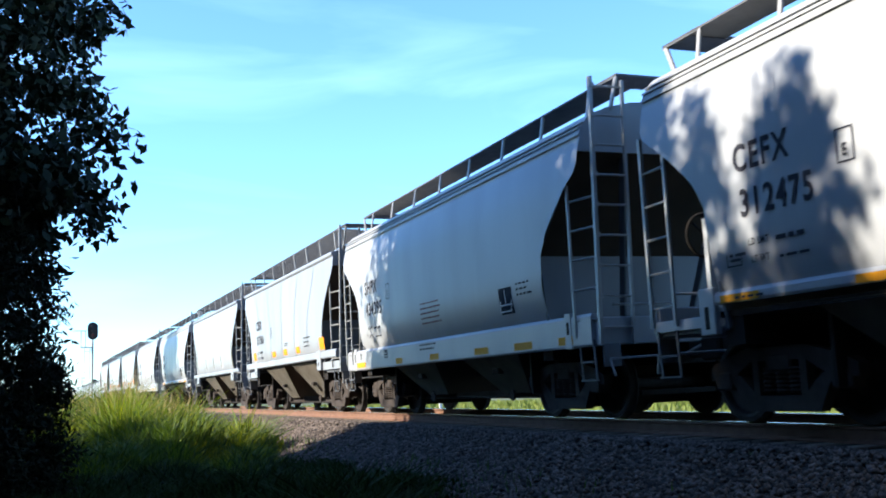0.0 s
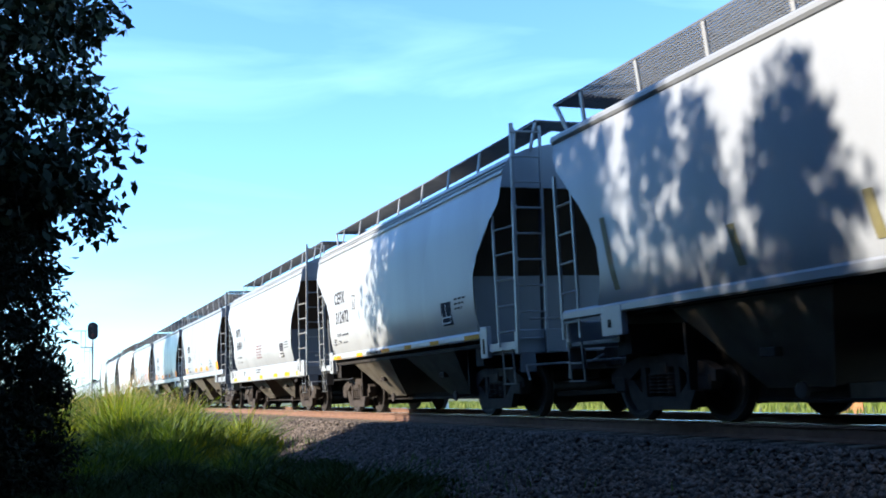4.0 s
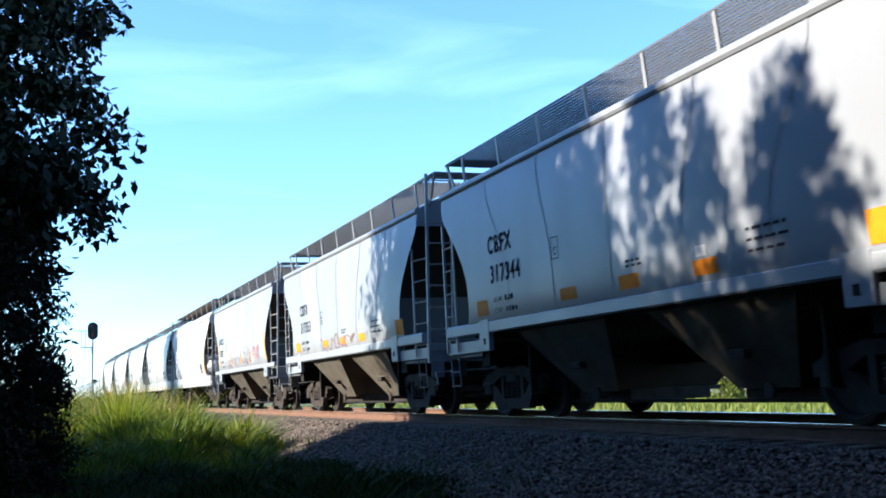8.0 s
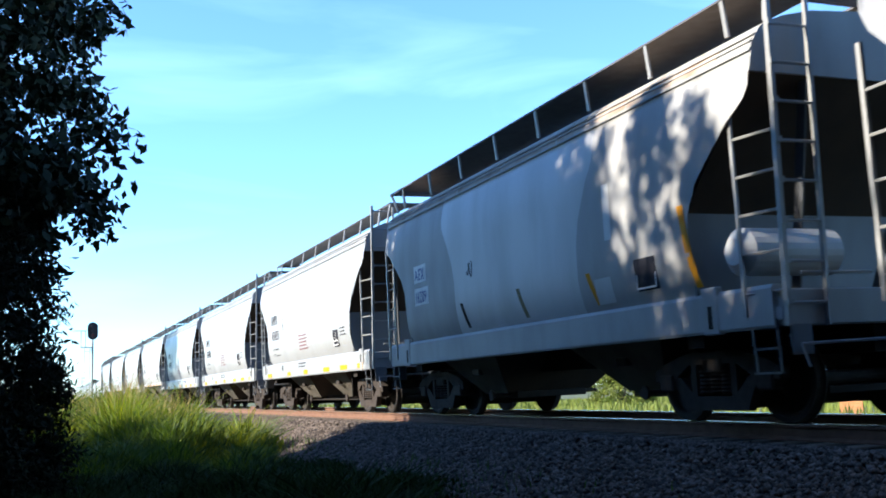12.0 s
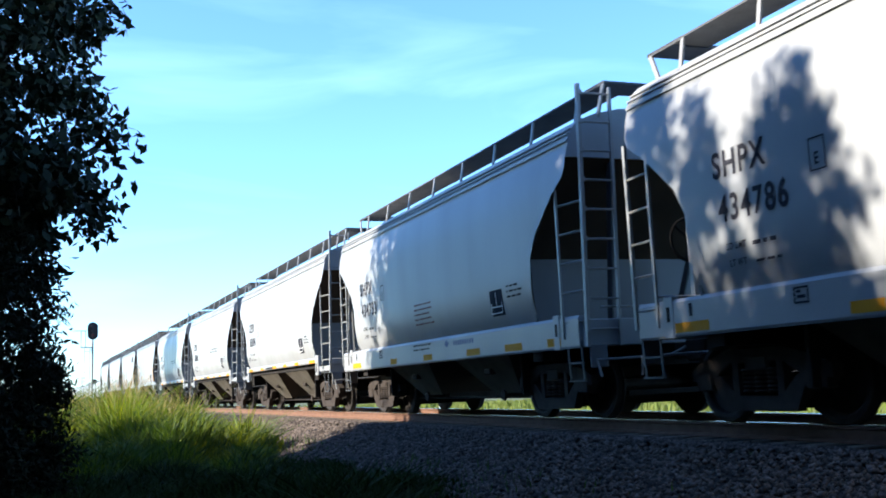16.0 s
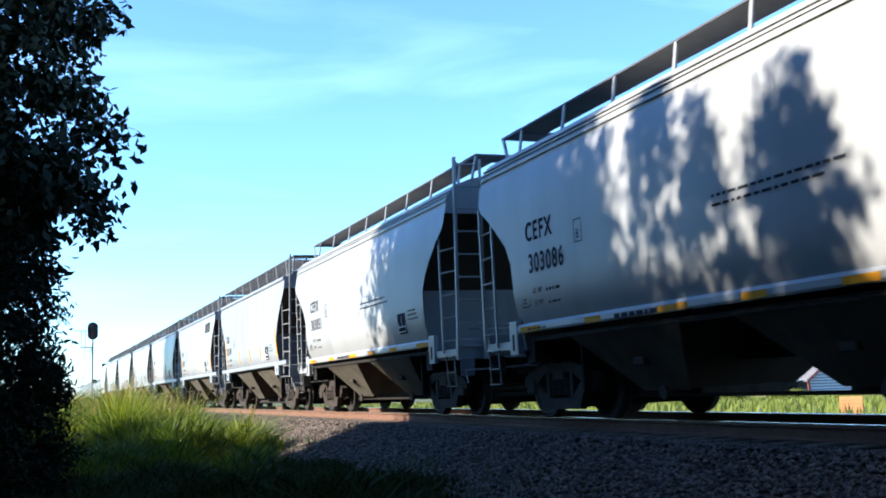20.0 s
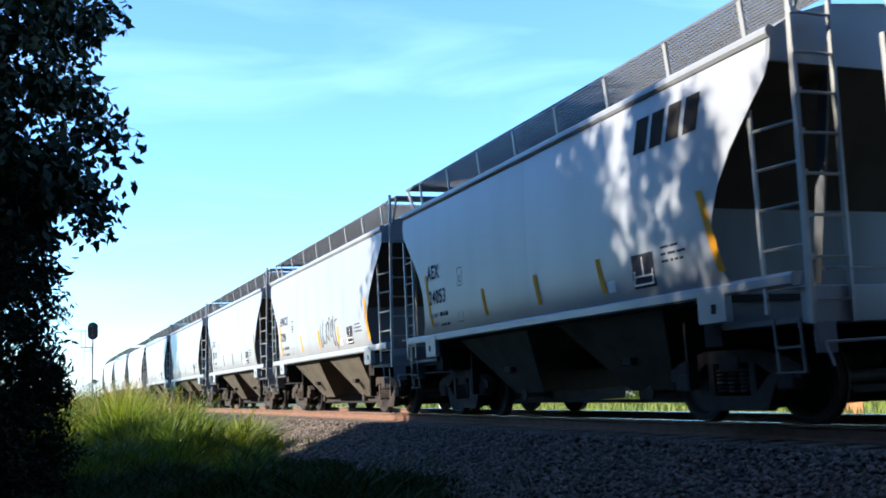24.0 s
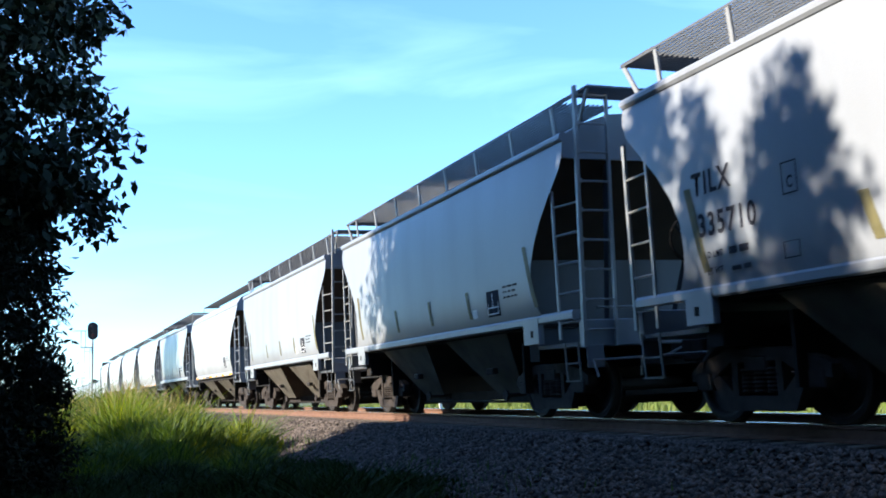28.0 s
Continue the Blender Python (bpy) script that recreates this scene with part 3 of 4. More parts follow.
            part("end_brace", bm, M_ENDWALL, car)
            # stirrup below the sill
            bm = bmesh.new()
            for yy in (0.1, 0.46):
                flat(bm, (sx * 1.47, Y(yy), 0.54), (sx * 1.49, Y(yy), 1.06), 0.03, 0.018)
            box(bm, sx * 1.45, sx * 1.50, Y(0.08), Y(0.48), 0.525, 0.545)
            box(bm, sx * 1.45, sx * 1.50, Y(0.1), Y(0.46), 0.76, 0.785)
            part("stirrup", bm, M_GRATE, car)
            if kind == "flat":
                d0, d1, top, low = (1.5, 1.86, 1.56, 1.07) if reach_out else (1.1, 1.58, 1.46, 1.075)
                pad = part("jacking_pad", box(bmesh.new(), sx * 1.46, sx * 1.552, Y(d0), Y(d1), low, top, 0.008), paint, car)
                part("pad_slot", box(bmesh.new(), sx * 1.548, sx * 1.556, Y(d0 + 0.16), Y(d0 + 0.24), low + 0.1, low + 0.2), M_FRAME, pad)
                if reach_out:
                    part("platform_side", box(bmesh.new(), sx * 1.44, sx * 1.49, Y(0.0), Y(d0), 1.07, 1.26), paint, car)
            elif deep:
                pad = part("jacking_pad", box(bmesh.new(), sx * 1.44, sx * 1.523, Y(0.62), Y(0.80), 0.96, 1.44, 0.01), paint, car)
                part("pad_slot", box(bmesh.new(), sx * 1.52, sx * 1.527, Y(0.68), Y(0.74), 1.15, 1.32), M_FRAME, pad)
            else:
                pad = part("jacking_pad", box(bmesh.new(), sx * 1.44, sx * 1.525, Y(0.95), Y(1.22), 0.955, 1.46, 0.012), paint, car)
                part("platform_side", box(bmesh.new(), sx * 1.42, sx * 1.49, Y(0.0), Y(0.95), 1.04, 1.17, 0.008), paint, car)
                part("pad_slot", box(bmesh.new(), sx * 1.52, sx * 1.529, Y(1.05), Y(1.12), 1.02, 1.26), M_FRAME, pad)
            bm = bmesh.new()
            bar(bm, (sx * 1.2, Y(0.03), 1.5), (sx * 0.3, Y(0.03), 1.5), 0.018, 5)
            part("grab_iron", bm, M_GALV, car)
    # sills and underframe
    for sx in (-1, 1):
        if kind == "rounded":
            bm = bmesh.new()
            low = 0.97 if old or deep else 1.265
            prism(bm, [(sx * 1.44, low + 0.02), (sx * 1.50, low), (sx * 1.515, low + 0.03), (sx * 1.515, 1.36), (sx * 1.49, 1.40), (sx * 1.40, 1.40)], "y", *((-0.28, -BODY + 0.1) if low < 1 else (-1.38, -BODY + 1.2)))
            part("side_sill", bm, paint, car)
        else:
            bm = bmesh.new()
            prism(bm, [(sx * 1.44, 1.36), (sx * 1.52, 1.345), (sx * 1.545, 1.37), (sx * 1.545, chord - 0.035), (sx * 1.52, chord), (sx * 1.40, chord)], "y", -0.28, -BODY + 0.1)
            part("side_sill", bm, paint, car)
        part("body_bolster", box(bmesh.new(), sx * 0.3, sx * 1.4, -1.7, -1.4, 0.84, 1.2), M_FRAME, car)
        part("body_bolster", box(bmesh.new(), sx * 0.3, sx * 1.4, -BODY + 1.4, -BODY + 1.7, 0.84, 1.2), M_FRAME, car)
    part("centre_sill", box(bmesh.new(), -0.33, 0.33, -0.05, -BODY + 0.05, 0.70, 1.06), M_FRAME, car)
    if not old:
        beam = 0.285 if kind == "rounded" else 0.21
        part("outlet_pipe", box(bmesh.new(), -0.72, -0.64, -3.1, -BODY + 3.1, beam, beam + 0.045, 0.01), M_FRAME, car)
    deck = 1.20 if kind == "rounded" else 1.37
    part("floor_plate", box(bmesh.new(), -1.43, 1.43, -1.24, -BODY + 1.24, deck - 0.06, deck), M_FRAME, car)
    mid = -BODY / 2 - 0.09
    apart = 2.35 if old else 1.77
    for c, out in ((mid + apart, 1), (mid - apart, -1)):
        half, foot = 1.3, 0.45 if old else 0.5
        ring = ((-1, 1), (1, 1), (1, -1), (-1, -1))
        # slopes darker than the bay sides: their shade is in the colour
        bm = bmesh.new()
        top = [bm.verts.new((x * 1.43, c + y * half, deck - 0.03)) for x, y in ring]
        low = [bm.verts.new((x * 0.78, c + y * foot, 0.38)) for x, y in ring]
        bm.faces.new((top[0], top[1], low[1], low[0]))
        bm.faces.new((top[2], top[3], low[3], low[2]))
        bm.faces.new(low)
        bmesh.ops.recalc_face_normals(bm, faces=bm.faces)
        hop = part("hopper_bay", bm, M_SLOPE, car, "sloping sheets of a discharge hopper, shade put into their brown")
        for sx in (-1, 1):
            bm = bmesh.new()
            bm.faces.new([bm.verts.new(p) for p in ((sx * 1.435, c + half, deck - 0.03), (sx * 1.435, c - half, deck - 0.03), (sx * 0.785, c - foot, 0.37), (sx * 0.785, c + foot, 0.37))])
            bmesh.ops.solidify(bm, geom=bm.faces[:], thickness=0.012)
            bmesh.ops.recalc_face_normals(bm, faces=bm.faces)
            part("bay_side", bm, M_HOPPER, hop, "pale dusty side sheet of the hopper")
        for sx in (-1, 1):
            part("vibrator_bracket", box(bmesh.new(), sx * 1.06, sx * 1.17, c - 0.12, c + 0.12, 0.70, 0.80, 0.01), M_TRUCK, hop)
        bm = box(bmesh.new(), -0.66, 0.66, c - out * 0.55, c + out * 0.85, 0.285 if kind == "rounded" else 0.215, 0.40, 0.012)
        bar(bm, (-1.0, c - 0.3, 0.35), (1.0, c - 0.3, 0.35), 0.03, 6)
        bar(bm, (-1.0, c - 0.3, 0.35), (-1.04, c - 0.3, 0.35), 0.09, 8)
        part("outlet_gate", bm, M_TRUCK, hop)
        if old:
            continue
        bm = bmesh.new()
        box(bm, -1.2, 1.2, c + out * 1.34, c + out * 1.39, 0.38, 1.15)
        box(bm, -0.2, 0.2, c + out * 1.0, c + out * 1.36, 0.5, 0.7)
        part("cross_bearer", bm, M_FRAME, car)
        bm = bmesh.new()
        bar(bm, (0.7, c + out * 1.0, 0.9), (0.7, c + out * 1.9, 0.9), 0.16, 10)
        part("brake_cylinder", bm, M_FRAME, car)
    # walkways along the roof
    for sx in (-1, 1):
        bm = bmesh.new()
        if kind == "rounded":
            box(bm, sx * ri, sx * ro, -0.5, -BODY + 0.5, 4.585 + up, 4.61 + up)
        else:
            for k in range(13):
                x = ri + (ro - ri) * (k + 0.1) / 12.2
                box(bm, sx * (x - 0.005), sx * (x + 0.005), -0.5, -BODY + 0.5, 4.58 + up, 4.61 + up)
            for k in range(170):
                y = -0.6 - k * (BODY - 1.2) / 169
                box(bm, sx * ri, sx * ro, y - 0.004, y + 0.004, 4.592 + up, 4.60 + up)
        part("walkway", bm, M_GRATE, car, "roof walkway of dull steel grating")
        for k in range(8 if full else 0):
            y = -0.75 - k * (BODY - 1.5) / 7
            part("walkway_post", flat(bmesh.new(), (sx * (0.97 if ro < 1 else ro - 0.06), y, z0 + rise * (0.6 if ro < 1 else 0.3)), (sx * (ro - 0.02), y, 4.60 + up), 0.06, 0.03), M_GALV, car)
    truck(car, -1.75, full)
    truck(car, -BODY + 1.75, full)
    # hand brake at the far end
    bm = bmesh.new()
    rim = []
    for i in range(20):
        ca, sa = math.cos(i * math.pi / 10), math.sin(i * math.pi / 10)
        rim.append([bm.verts.new((-0.45 + (0.27 + 0.022 * math.cos(t)) * ca, 0.10 + 0.022 * math.sin(t), 2.25 + (0.27 + 0.022 * math.cos(t)) * sa))
                    for t in (0, 1.05, 2.09, 3.14, 4.19, 5.24)])
    for i in range(20):
        for j in range(6):
            bm.faces.new((rim[i][j], rim[i][(j + 1) % 6], rim[(i + 1) % 20][(j + 1) % 6], rim[(i + 1) % 20][j]))
    bmesh.ops.recalc_face_normals(bm, faces=bm.faces)
    for i in (0.3, 2.4, 4.5):
        bar(bm, (-0.45 + 0.27 * math.cos(i), 0.10, 2.25 + 0.27 * math.sin(i)), (-0.45, 0.08, 2.25), 0.018, 5)
    wheel = part("brake_wheel", bm, M_FRAME, car, "round dark hand brake wheel")
    bm = box(bmesh.new(), -0.62, -0.28, -0.05, 0.04, 1.1, 1.2)
    box(bm, -0.52, -0.38, -0.04, 0.04, 1.1, 2.45)
    part("brake_bracket", bm, paint, wheel)
    if old:
        bm = bmesh.new()
        bar(bm, (-1.42, -BODY + 0.62, 1.78), (-0.3, -BODY + 0.62, 1.78), 0.25, 24)
        bar(bm, (-1.52, -BODY + 0.62, 1.78), (-1.42, -BODY + 0.62, 1.78), 0.14, 24, 0.25)
        part("air_tank", bm, M_PATCH, car, "white brake air tank on the end platform", smooth=False)
    return car


def text_mesh(body, size):
    key = (body, size)
    if key not in MESH:
        cu = bpy.data.curves.new("lettering", "FONT")
        cu.body, cu.size, cu.extrude = body, size * 1.32, 0.0
        cu.space_character = 1.18
        cu.offset = size * 0.028
        ob = new("lettering", cu)
        me = bpy.data.meshes.new_from_object(ob.evaluated_get(bpy.context.evaluated_depsgraph_get()))
        bpy.data.objects.remove(ob)
        bpy.data.curves.remove(cu)
        MESH[key] = me
    return MESH[key]


def letter(car, body, size, y, z, kind, mat=None, name="lettering", wide=0.8, lift=0.007):
    me = text_mesh(body, size).copy()
    me.materials.clear()
    me.materials.append(mat or M_BLACK)
    ob = new(name, me)
    ob.parent = car
    x = -half_width(kind, z + size / 2) - lift
    ob.matrix_basis = Matrix(((0, 0, -1, x), (-1, 0, 0, y), (0, 1, 0, z), (0, 0, 0, 1))) @ Matrix.Diagonal((wide, 1, 1, 1))
    return ob


def decal(car, name, y0, y1, z0, z1, kind, mat, slant=0.0, sill=False, lift=0.006):
    """A thin painted patch that follows the side sheet."""
    bm = bmesh.new()
    n = 1 if sill else 4
    rows = []
    for i in range(n + 1):
        z = z0 + (z1 - z0) * i / n
        x = -(1.52 if kind == "rounded" else 1.55) if sill else -half_width(kind, z) - lift
        d = slant * (1 - i / n)
        rows.append((bm.verts.new((x, y0 + d, z)), bm.verts.new((x, y1 + d, z))))
    for a, b in zip(rows, rows[1:]):
        bm.faces.new((a[0], a[1], b[1], b[0]))
    return part(name, bm, mat, car)


def stripes_of_text(car, y, z, kind, mat, lines, width, gap=0.09, h=0.045, seed=0, lift=0.007, sill=False):
    """Small unreadable writing as short bars."""
    r = random.Random(seed)
    bm = bmesh.new()
    for i in range(lines):
        zz, yy = z - i * gap, y
        x = -1.521 if sill else -half_width(kind, zz) - lift
        while yy > y - width * r.uniform(0.75, 1.0):
            w = r.uniform(0.05, 0.16)
            vs = [bm.verts.new((x, a, b)) for a, b in ((yy, zz), (yy - w, zz), (yy - w, zz + h), (yy, zz + h))]
            bm.faces.new(vs)
            yy -= w + 0.035
    return tagged(part("small_writing", bm, mat, car), kind="stuff")


def outline_box(car, y, z, w, h, kind, mat, t=0.02, sill=False):
    bm = bmesh.new()
    x = -1.521 if sill else -half_width(kind, z + h / 2) - 0.007
    for a, b, c, d in ((y, y - w, z, z + t), (y, y - w, z + h - t, z + h), (y, y - t, z, z + h), (y - w + t, y - w, z, z + h)):
        bm.faces.new([bm.verts.new((x, p, q)) for p, q in ((a, c), (b, c), (b, d), (a, d))])
    return part("stencil_box", bm, mat, car)


def scribble(car, y, z, w, h, kind, mat, seed, strokes=7):
    """Sprayed looping strokes as thin ribbons on the side sheet."""
    r = random.Random(seed)
    bm = bmesh.new()
    for k in range(strokes):
        c = y - w * (k + 0.5) / strokes
        rx, rz, ph = w / strokes * r.uniform(0.35, 0.7), h * r.uniform(0.25, 0.5), r.uniform(0, 6.28)
        span, kx = r.uniform(2.5, 5.5), r.choice((1, 1, 2))
        prev = None
        for i in range(19):
            a = ph + span * i / 18
            p = (c + rx * math.cos(a * kx), z + h / 2 + rz * math.sin(a) + rz * 0.3 * math.sin(2 * a + ph))
            if prev:
                x = -half_width(kind, p[1]) - 0.008
                x0 = -half_width(kind, prev[1]) - 0.008
                d = Vector((p[0] - prev[0], p[1] - prev[1]))
                nrm = Vector((-d.y, d.x)).normalized() * 0.014
                bm.faces.new([bm.verts.new(q) for q in ((x0, prev[0] + nrm.x, prev[1] + nrm.y), (x0, prev[0] - nrm.x, prev[1] - nrm.y),
                                                        (x, p[0] - nrm.x, p[1] - nrm.y), (x, p[0] + nrm.x, p[1] + nrm.y))])
            prev = p
    bmesh.ops.recalc_face_normals(bm, faces=bm.faces)
    return tagged(part("graffiti", bm, mat, car), kind="stuff")


BUILD = {
    "rounded": ("rounded", M_GREY, "light grey two-bay covered hopper car with rounded sides"),
    "deep": ("rounded", M_GREY, "light grey covered hopper car with rounded sides and a deep sill", False, 0.0, 0.0, True),
    "flat": ("flat", M_BLUEGREY, "pale grey two-bay covered hopper car with flat welded sides"),
    "warm": ("rounded", M_WARM, "weathered light grey covered hopper car with rounded sides"),
    "old": ("rounded", M_OLD, "faded two-tone grey covered hopper car with rust-streaked roof", True, 11.9),
    "seamed": ("flat", M_BLUEGREY, "pale grey covered hopper car with upright weld seams", False, 11.5, 0.18),
}
# car: place of its far end at 14 s, kind, marks, number, decoration
CARS = [
    (-122.2, "rounded", "", "", "tape"), (-109.6, "rounded", "CEFX", "312475", "tape"), (-97.0, "deep", "SHPX", "434395", "tape"),
    (-84.95, "seamed", "CBFX", "317366", "squares"), (-72.66, "flat", "", "", "stripes"), (-59.8, "rounded", "CEFX", "312472", "tape"),
    (-46.9, "deep", "SHPX", "434814", "tape"), (-34.28, "seamed", "CBFX", "317344", "squares"), (-21.9, "seamed", "CBFX", "317353", "squares red"),
    (-9.51, "flat", "HWCX", "13927", "stripes red"), (3.49, "old", "AEX", "16209", "old"), (16.1, "deep", "SHPX", "434551", "tape"),
    (28.7, "deep", "SHPX", "434786", "tape"), (41.29, "deep", "SHPX", "434753", "tape flow"), (53.93, "warm", "CEFX", "303041", "tape"),
    (66.52, "warm", "CEFX", "303086", "tape lines"), (79.11, "rounded", "CEFX", "303051", "tape lines"), (91.3, "flat", "TILX", "335741", "stripes"),
    (103.51, "flat", "AEX", "24053", "stripes logo"), (115.6, "flat", "HWCX", "7296", "stripes black"), (127.79, "flat", "TILX", "335710", "stripes"),
    (140.11, "flat", "", "", "stripes"), (152.4, "flat", "", "", "stripes"),
]
s = 152.4
for i in range(30):
    kind = ("rounded", "flat", "warm")[(i * 7 + i // 4) % 3]
    s += 12.2 if kind == "flat" else 12.6
    CARS.append((s, kind, "", "", "stripes" if kind == "flat" else "tape"))

TRAIN, PLACED, PROTO = [], [], {}
NEAR_CARS = 23
for idx, (s, kind, marks, number, deco) in enumerate(CARS):
    key = (kind, idx < NEAR_CARS)
    if key not in PROTO:
        PROTO[key] = build_car(*BUILD[kind], full=key[1])
        PLACED.append(PROTO[key])
    else:
        PLACED.append(copy_thing(PROTO[key], Matrix()))
for idx, (s, kind, marks, number, deco) in enumerate(CARS):
    car = PLACED[idx]
    TRAIN.append((car, s))
    side = "flat" if kind in ("flat", "seamed") else "rounded"
    cb = "squares" in deco
    size = 0.29 if side == "rounded" else 0.29 if cb else 0.26
    y0 = -2.25 if cb else -1.62 if side == "flat" else -1.98
    zm, zn, zl = (2.56, 2.10, 1.80) if (cb or side == "rounded") else (2.45, 2.00, 1.76)
    if marks:
        if deco == "old":
            for w, z in ((0.62, 2.46), (0.70, 2.04)):
                decal(car, "white_panel", -2.0, -2.0 - w, z, z + 0.32, side, M_WHITE)
            letter(car, marks, 0.22, -2.06, 2.51, side, M_BLUE, lift=0.012)
            letter(car, number, 0.22, -2.04, 2.09, side, M_BLUE, lift=0.012, wide=0.68)
        else:
            letter(car, marks, size, y0, zm, side)
            letter(car, number, size, y0 - 0.05, zn, side)
            letter(car, "LD LMT", 0.075, y0 - 0.12, zl, side)
            letter(car, "LT WT", 0.075, y0 - 0.12, zl - 0.17, side)
            stripes_of_text(car, y0 - 0.52, zl, side, M_BLACK, 2, 0.40, gap=0.17, h=0.075, seed=idx)
            yb = y0 - (2.1 if cb else 1.40 if side == "flat" else 1.42)
            zb = 2.2 if side == "flat" else 2.34
            outline_box(car, yb, zb, 0.21, 0.31, side, M_BLACK, 0.014)
            letter(car, "C" if side == "flat" else "E", 0.12, yb - 0.06, zb + 0.06, side)
            if side == "flat" and not cb:
                outline_box(car, -2.95, 1.6, 0.22, 0.17, side, M_BLACK, 0.012)
    if idx < 34 and (marks or idx > 18) and "squares" not in deco and deco not in ("old", "stripes red"):
        # consolidated stencil near the other end
        ys = -8.78 if side == "rounded" else -8.4
        decal(car, "stencil_panel", ys, ys - 0.46, 1.58, 1.98, side, M_BLACK)
        outline_box(car, ys - 0.03, 1.61, 0.40, 0.34, side, M_WHITE, 0.02)
        decal(car, "stencil_line", ys - 0.03, ys - 0.43, 1.71, 1.73, side, M_WHITE, lift=0.009)
        decal(car, "stencil_line", ys - 0.215, ys - 0.235, 1.73, 1.94, side, M_WHITE, lift=0.009)
        stripes_of_text(car, ys - 0.62, 1.98, side, M_BLACK, 3, 0.45, gap=0.08, h=0.03, seed=idx + 50)
    if idx > 36:
        continue
    if "tape" in deco:
        for y, w in ((-1.0, 0.62), (-3.65, 0.4), (-5.55, 0.45), (-7.6, 0.55), (-9.1, 0.6), (-10.5, 0.4)) if kind == "deep" else (
                (-1.5, 0.62), (-3.4, 0.42), (-5.1, 0.58), (-6.6, 0.4), (-8.0, 0.45), (-9.62, 0.62)):
            decal(car, "reflective_strip", y, y - w, *((1.02, 1.13) if kind == "deep" else (1.278, 1.355)), side, M_YELLOW, sill=True)
        if kind == "deep":
            decal(car, "sill_slot", -1.28, -1.34, 1.19, 1.33, side, M_BLACK, sill=True)
            outline_box(car, -2.95, 1.17, 0.2, 0.16, side, M_BLACK, 0.02, sill=True)
            stripes_of_text(car, -2.99, 1.22, side, M_BLACK, 2, 0.1, gap=-0.05, h=0.03, seed=idx, sill=True)
            stripes_of_text(car, -5.05, 1.30, side, M_BLACK, 2, 0.85, gap=0.08, h=0.03, seed=idx + 5, sill=True)
        else:
            stripes_of_text(car, -4.15, 1.285, side, M_BLACK, 1, 1.25, h=0.055, seed=idx + 5, sill=True)
            stripes_of_text(car, -1.75, 1.30, side, M_BLACK, 1, 0.5, h=0.025, seed=idx + 6, sill=True)
            outline_box(car, -1.72, 1.62, 0.24, 0.17, side, M_BLACK, 0.014)
            stripes_of_text(car, -1.77, 1.67, side, M_BLACK, 2, 0.12, gap=-0.05, h=0.03, seed=idx + 7)
        if marks == "SHPX":
            stripes_of_text(car, -5.35, 2.04, side, M_DARKRED, 5, 0.95, gap=0.09, h=0.03, seed=idx + 20)
    if cb:
        for y, w, z, h in ((-1.7, 0.42, 1.62, 0.24), (-4.5, 0.45, 1.62, 0.16), (-6.0, 0.45, 1.61, 0.17), (-7.52, 0.42, 1.60, 0.17), (-10.02, 0.46, 1.58, 0.30)):
            decal(car, "reflective_square", y, y - w, z, z + h, side, M_ORANGE)
        decal(car, "white_label", -7.6, -7.78, 1.80, 1.92, side, M_WHITE)
        stripes_of_text(car, -8.45, 1.95, side, M_BLACK, 3, 0.65, gap=0.11, h=0.032, seed=idx + 30)
        stripes_of_text(car, -6.2, 1.92, side, M_BLACK, 2, 0.35, gap=0.06, h=0.03, seed=idx + 31)
    if "stripes" in deco:
        yel = M_YELLOW if number and idx != 20 else M_OLIVE
        for y, za, zb, sl in ((-1.46, 1.62, 2.55, -0.22), (-3.95, 1.62, 2.06, -0.12), (-5.8, 1.62, 2.06, -0.10), (-7.56, 1.6, 2.05, -0.10), (-9.74, 1.6, 2.5, -0.26)):
            decal(car, "reflective_strip", y, y - 0.12, za, zb, side, yel, slant=sl)
        decal(car, "white_label", -7.8, -7.98, 1.60, 1.74, side, M_WHITE)
    if "flow" in deco:
        for k in range(9):
            decal(car, "blue_brand_bar", -7.05 - k * 0.1, -7.10 - k * 0.1, 1.23, 1.31, side, M_BLUE, sill=True)
        for k in range(8):
            decal(car, "blue_notice_bar", -6.62 - k * 0.03, -6.645 - k * 0.03, 1.20 + 0.02 * abs(k - 3.5), 1.34 - 0.02 * abs(k - 3.5), side, M_BLUE, sill=True)
    if "lines" in deco:
        stripes_of_text(car, -6.35, 2.38, side, M_BLACK, 2, 2.0, gap=0.10, h=0.032, seed=idx)
    if deco == "old":
        for y, za, zb, m in ((-4.15, 1.48, 1.9, M_FRAME), (-6.3, 1.48, 1.92, M_OLIVE), (-8.35, 1.48, 1.9, M_YELLOW), (-10.45, 1.48, 2.4, M_YELLOW)):
            decal(car, "reflective_strip", y, y - 0.11, za, zb, side, m, slant=-0.16)
        decal(car, "repainted_patch", -8.9, -9.06, 2.25, 2.95, side, M_PATCH)
        decal(car, "repainted_patch", -8.55, -8.95, 1.48, 1.80, side, M_PATCH)
        decal(car, "stencil_panel", -9.5, -9.95, 1.55, 1.93, side, M_BLACK)
        outline_box(car, -9.52, 1.57, 0.41, 0.34, side, M_WHITE, 0.02)
        for k in range(6):
            decal(car, "rusty_roof_band", -0.45 - k * 1.8, -2.22 - k * 1.8, 3.80, 4.03, side, M_RUSTBAND)
        scribble(car, -4.45, 2.3, 0.3, 0.3, side, M_BLACK, 4, 2)
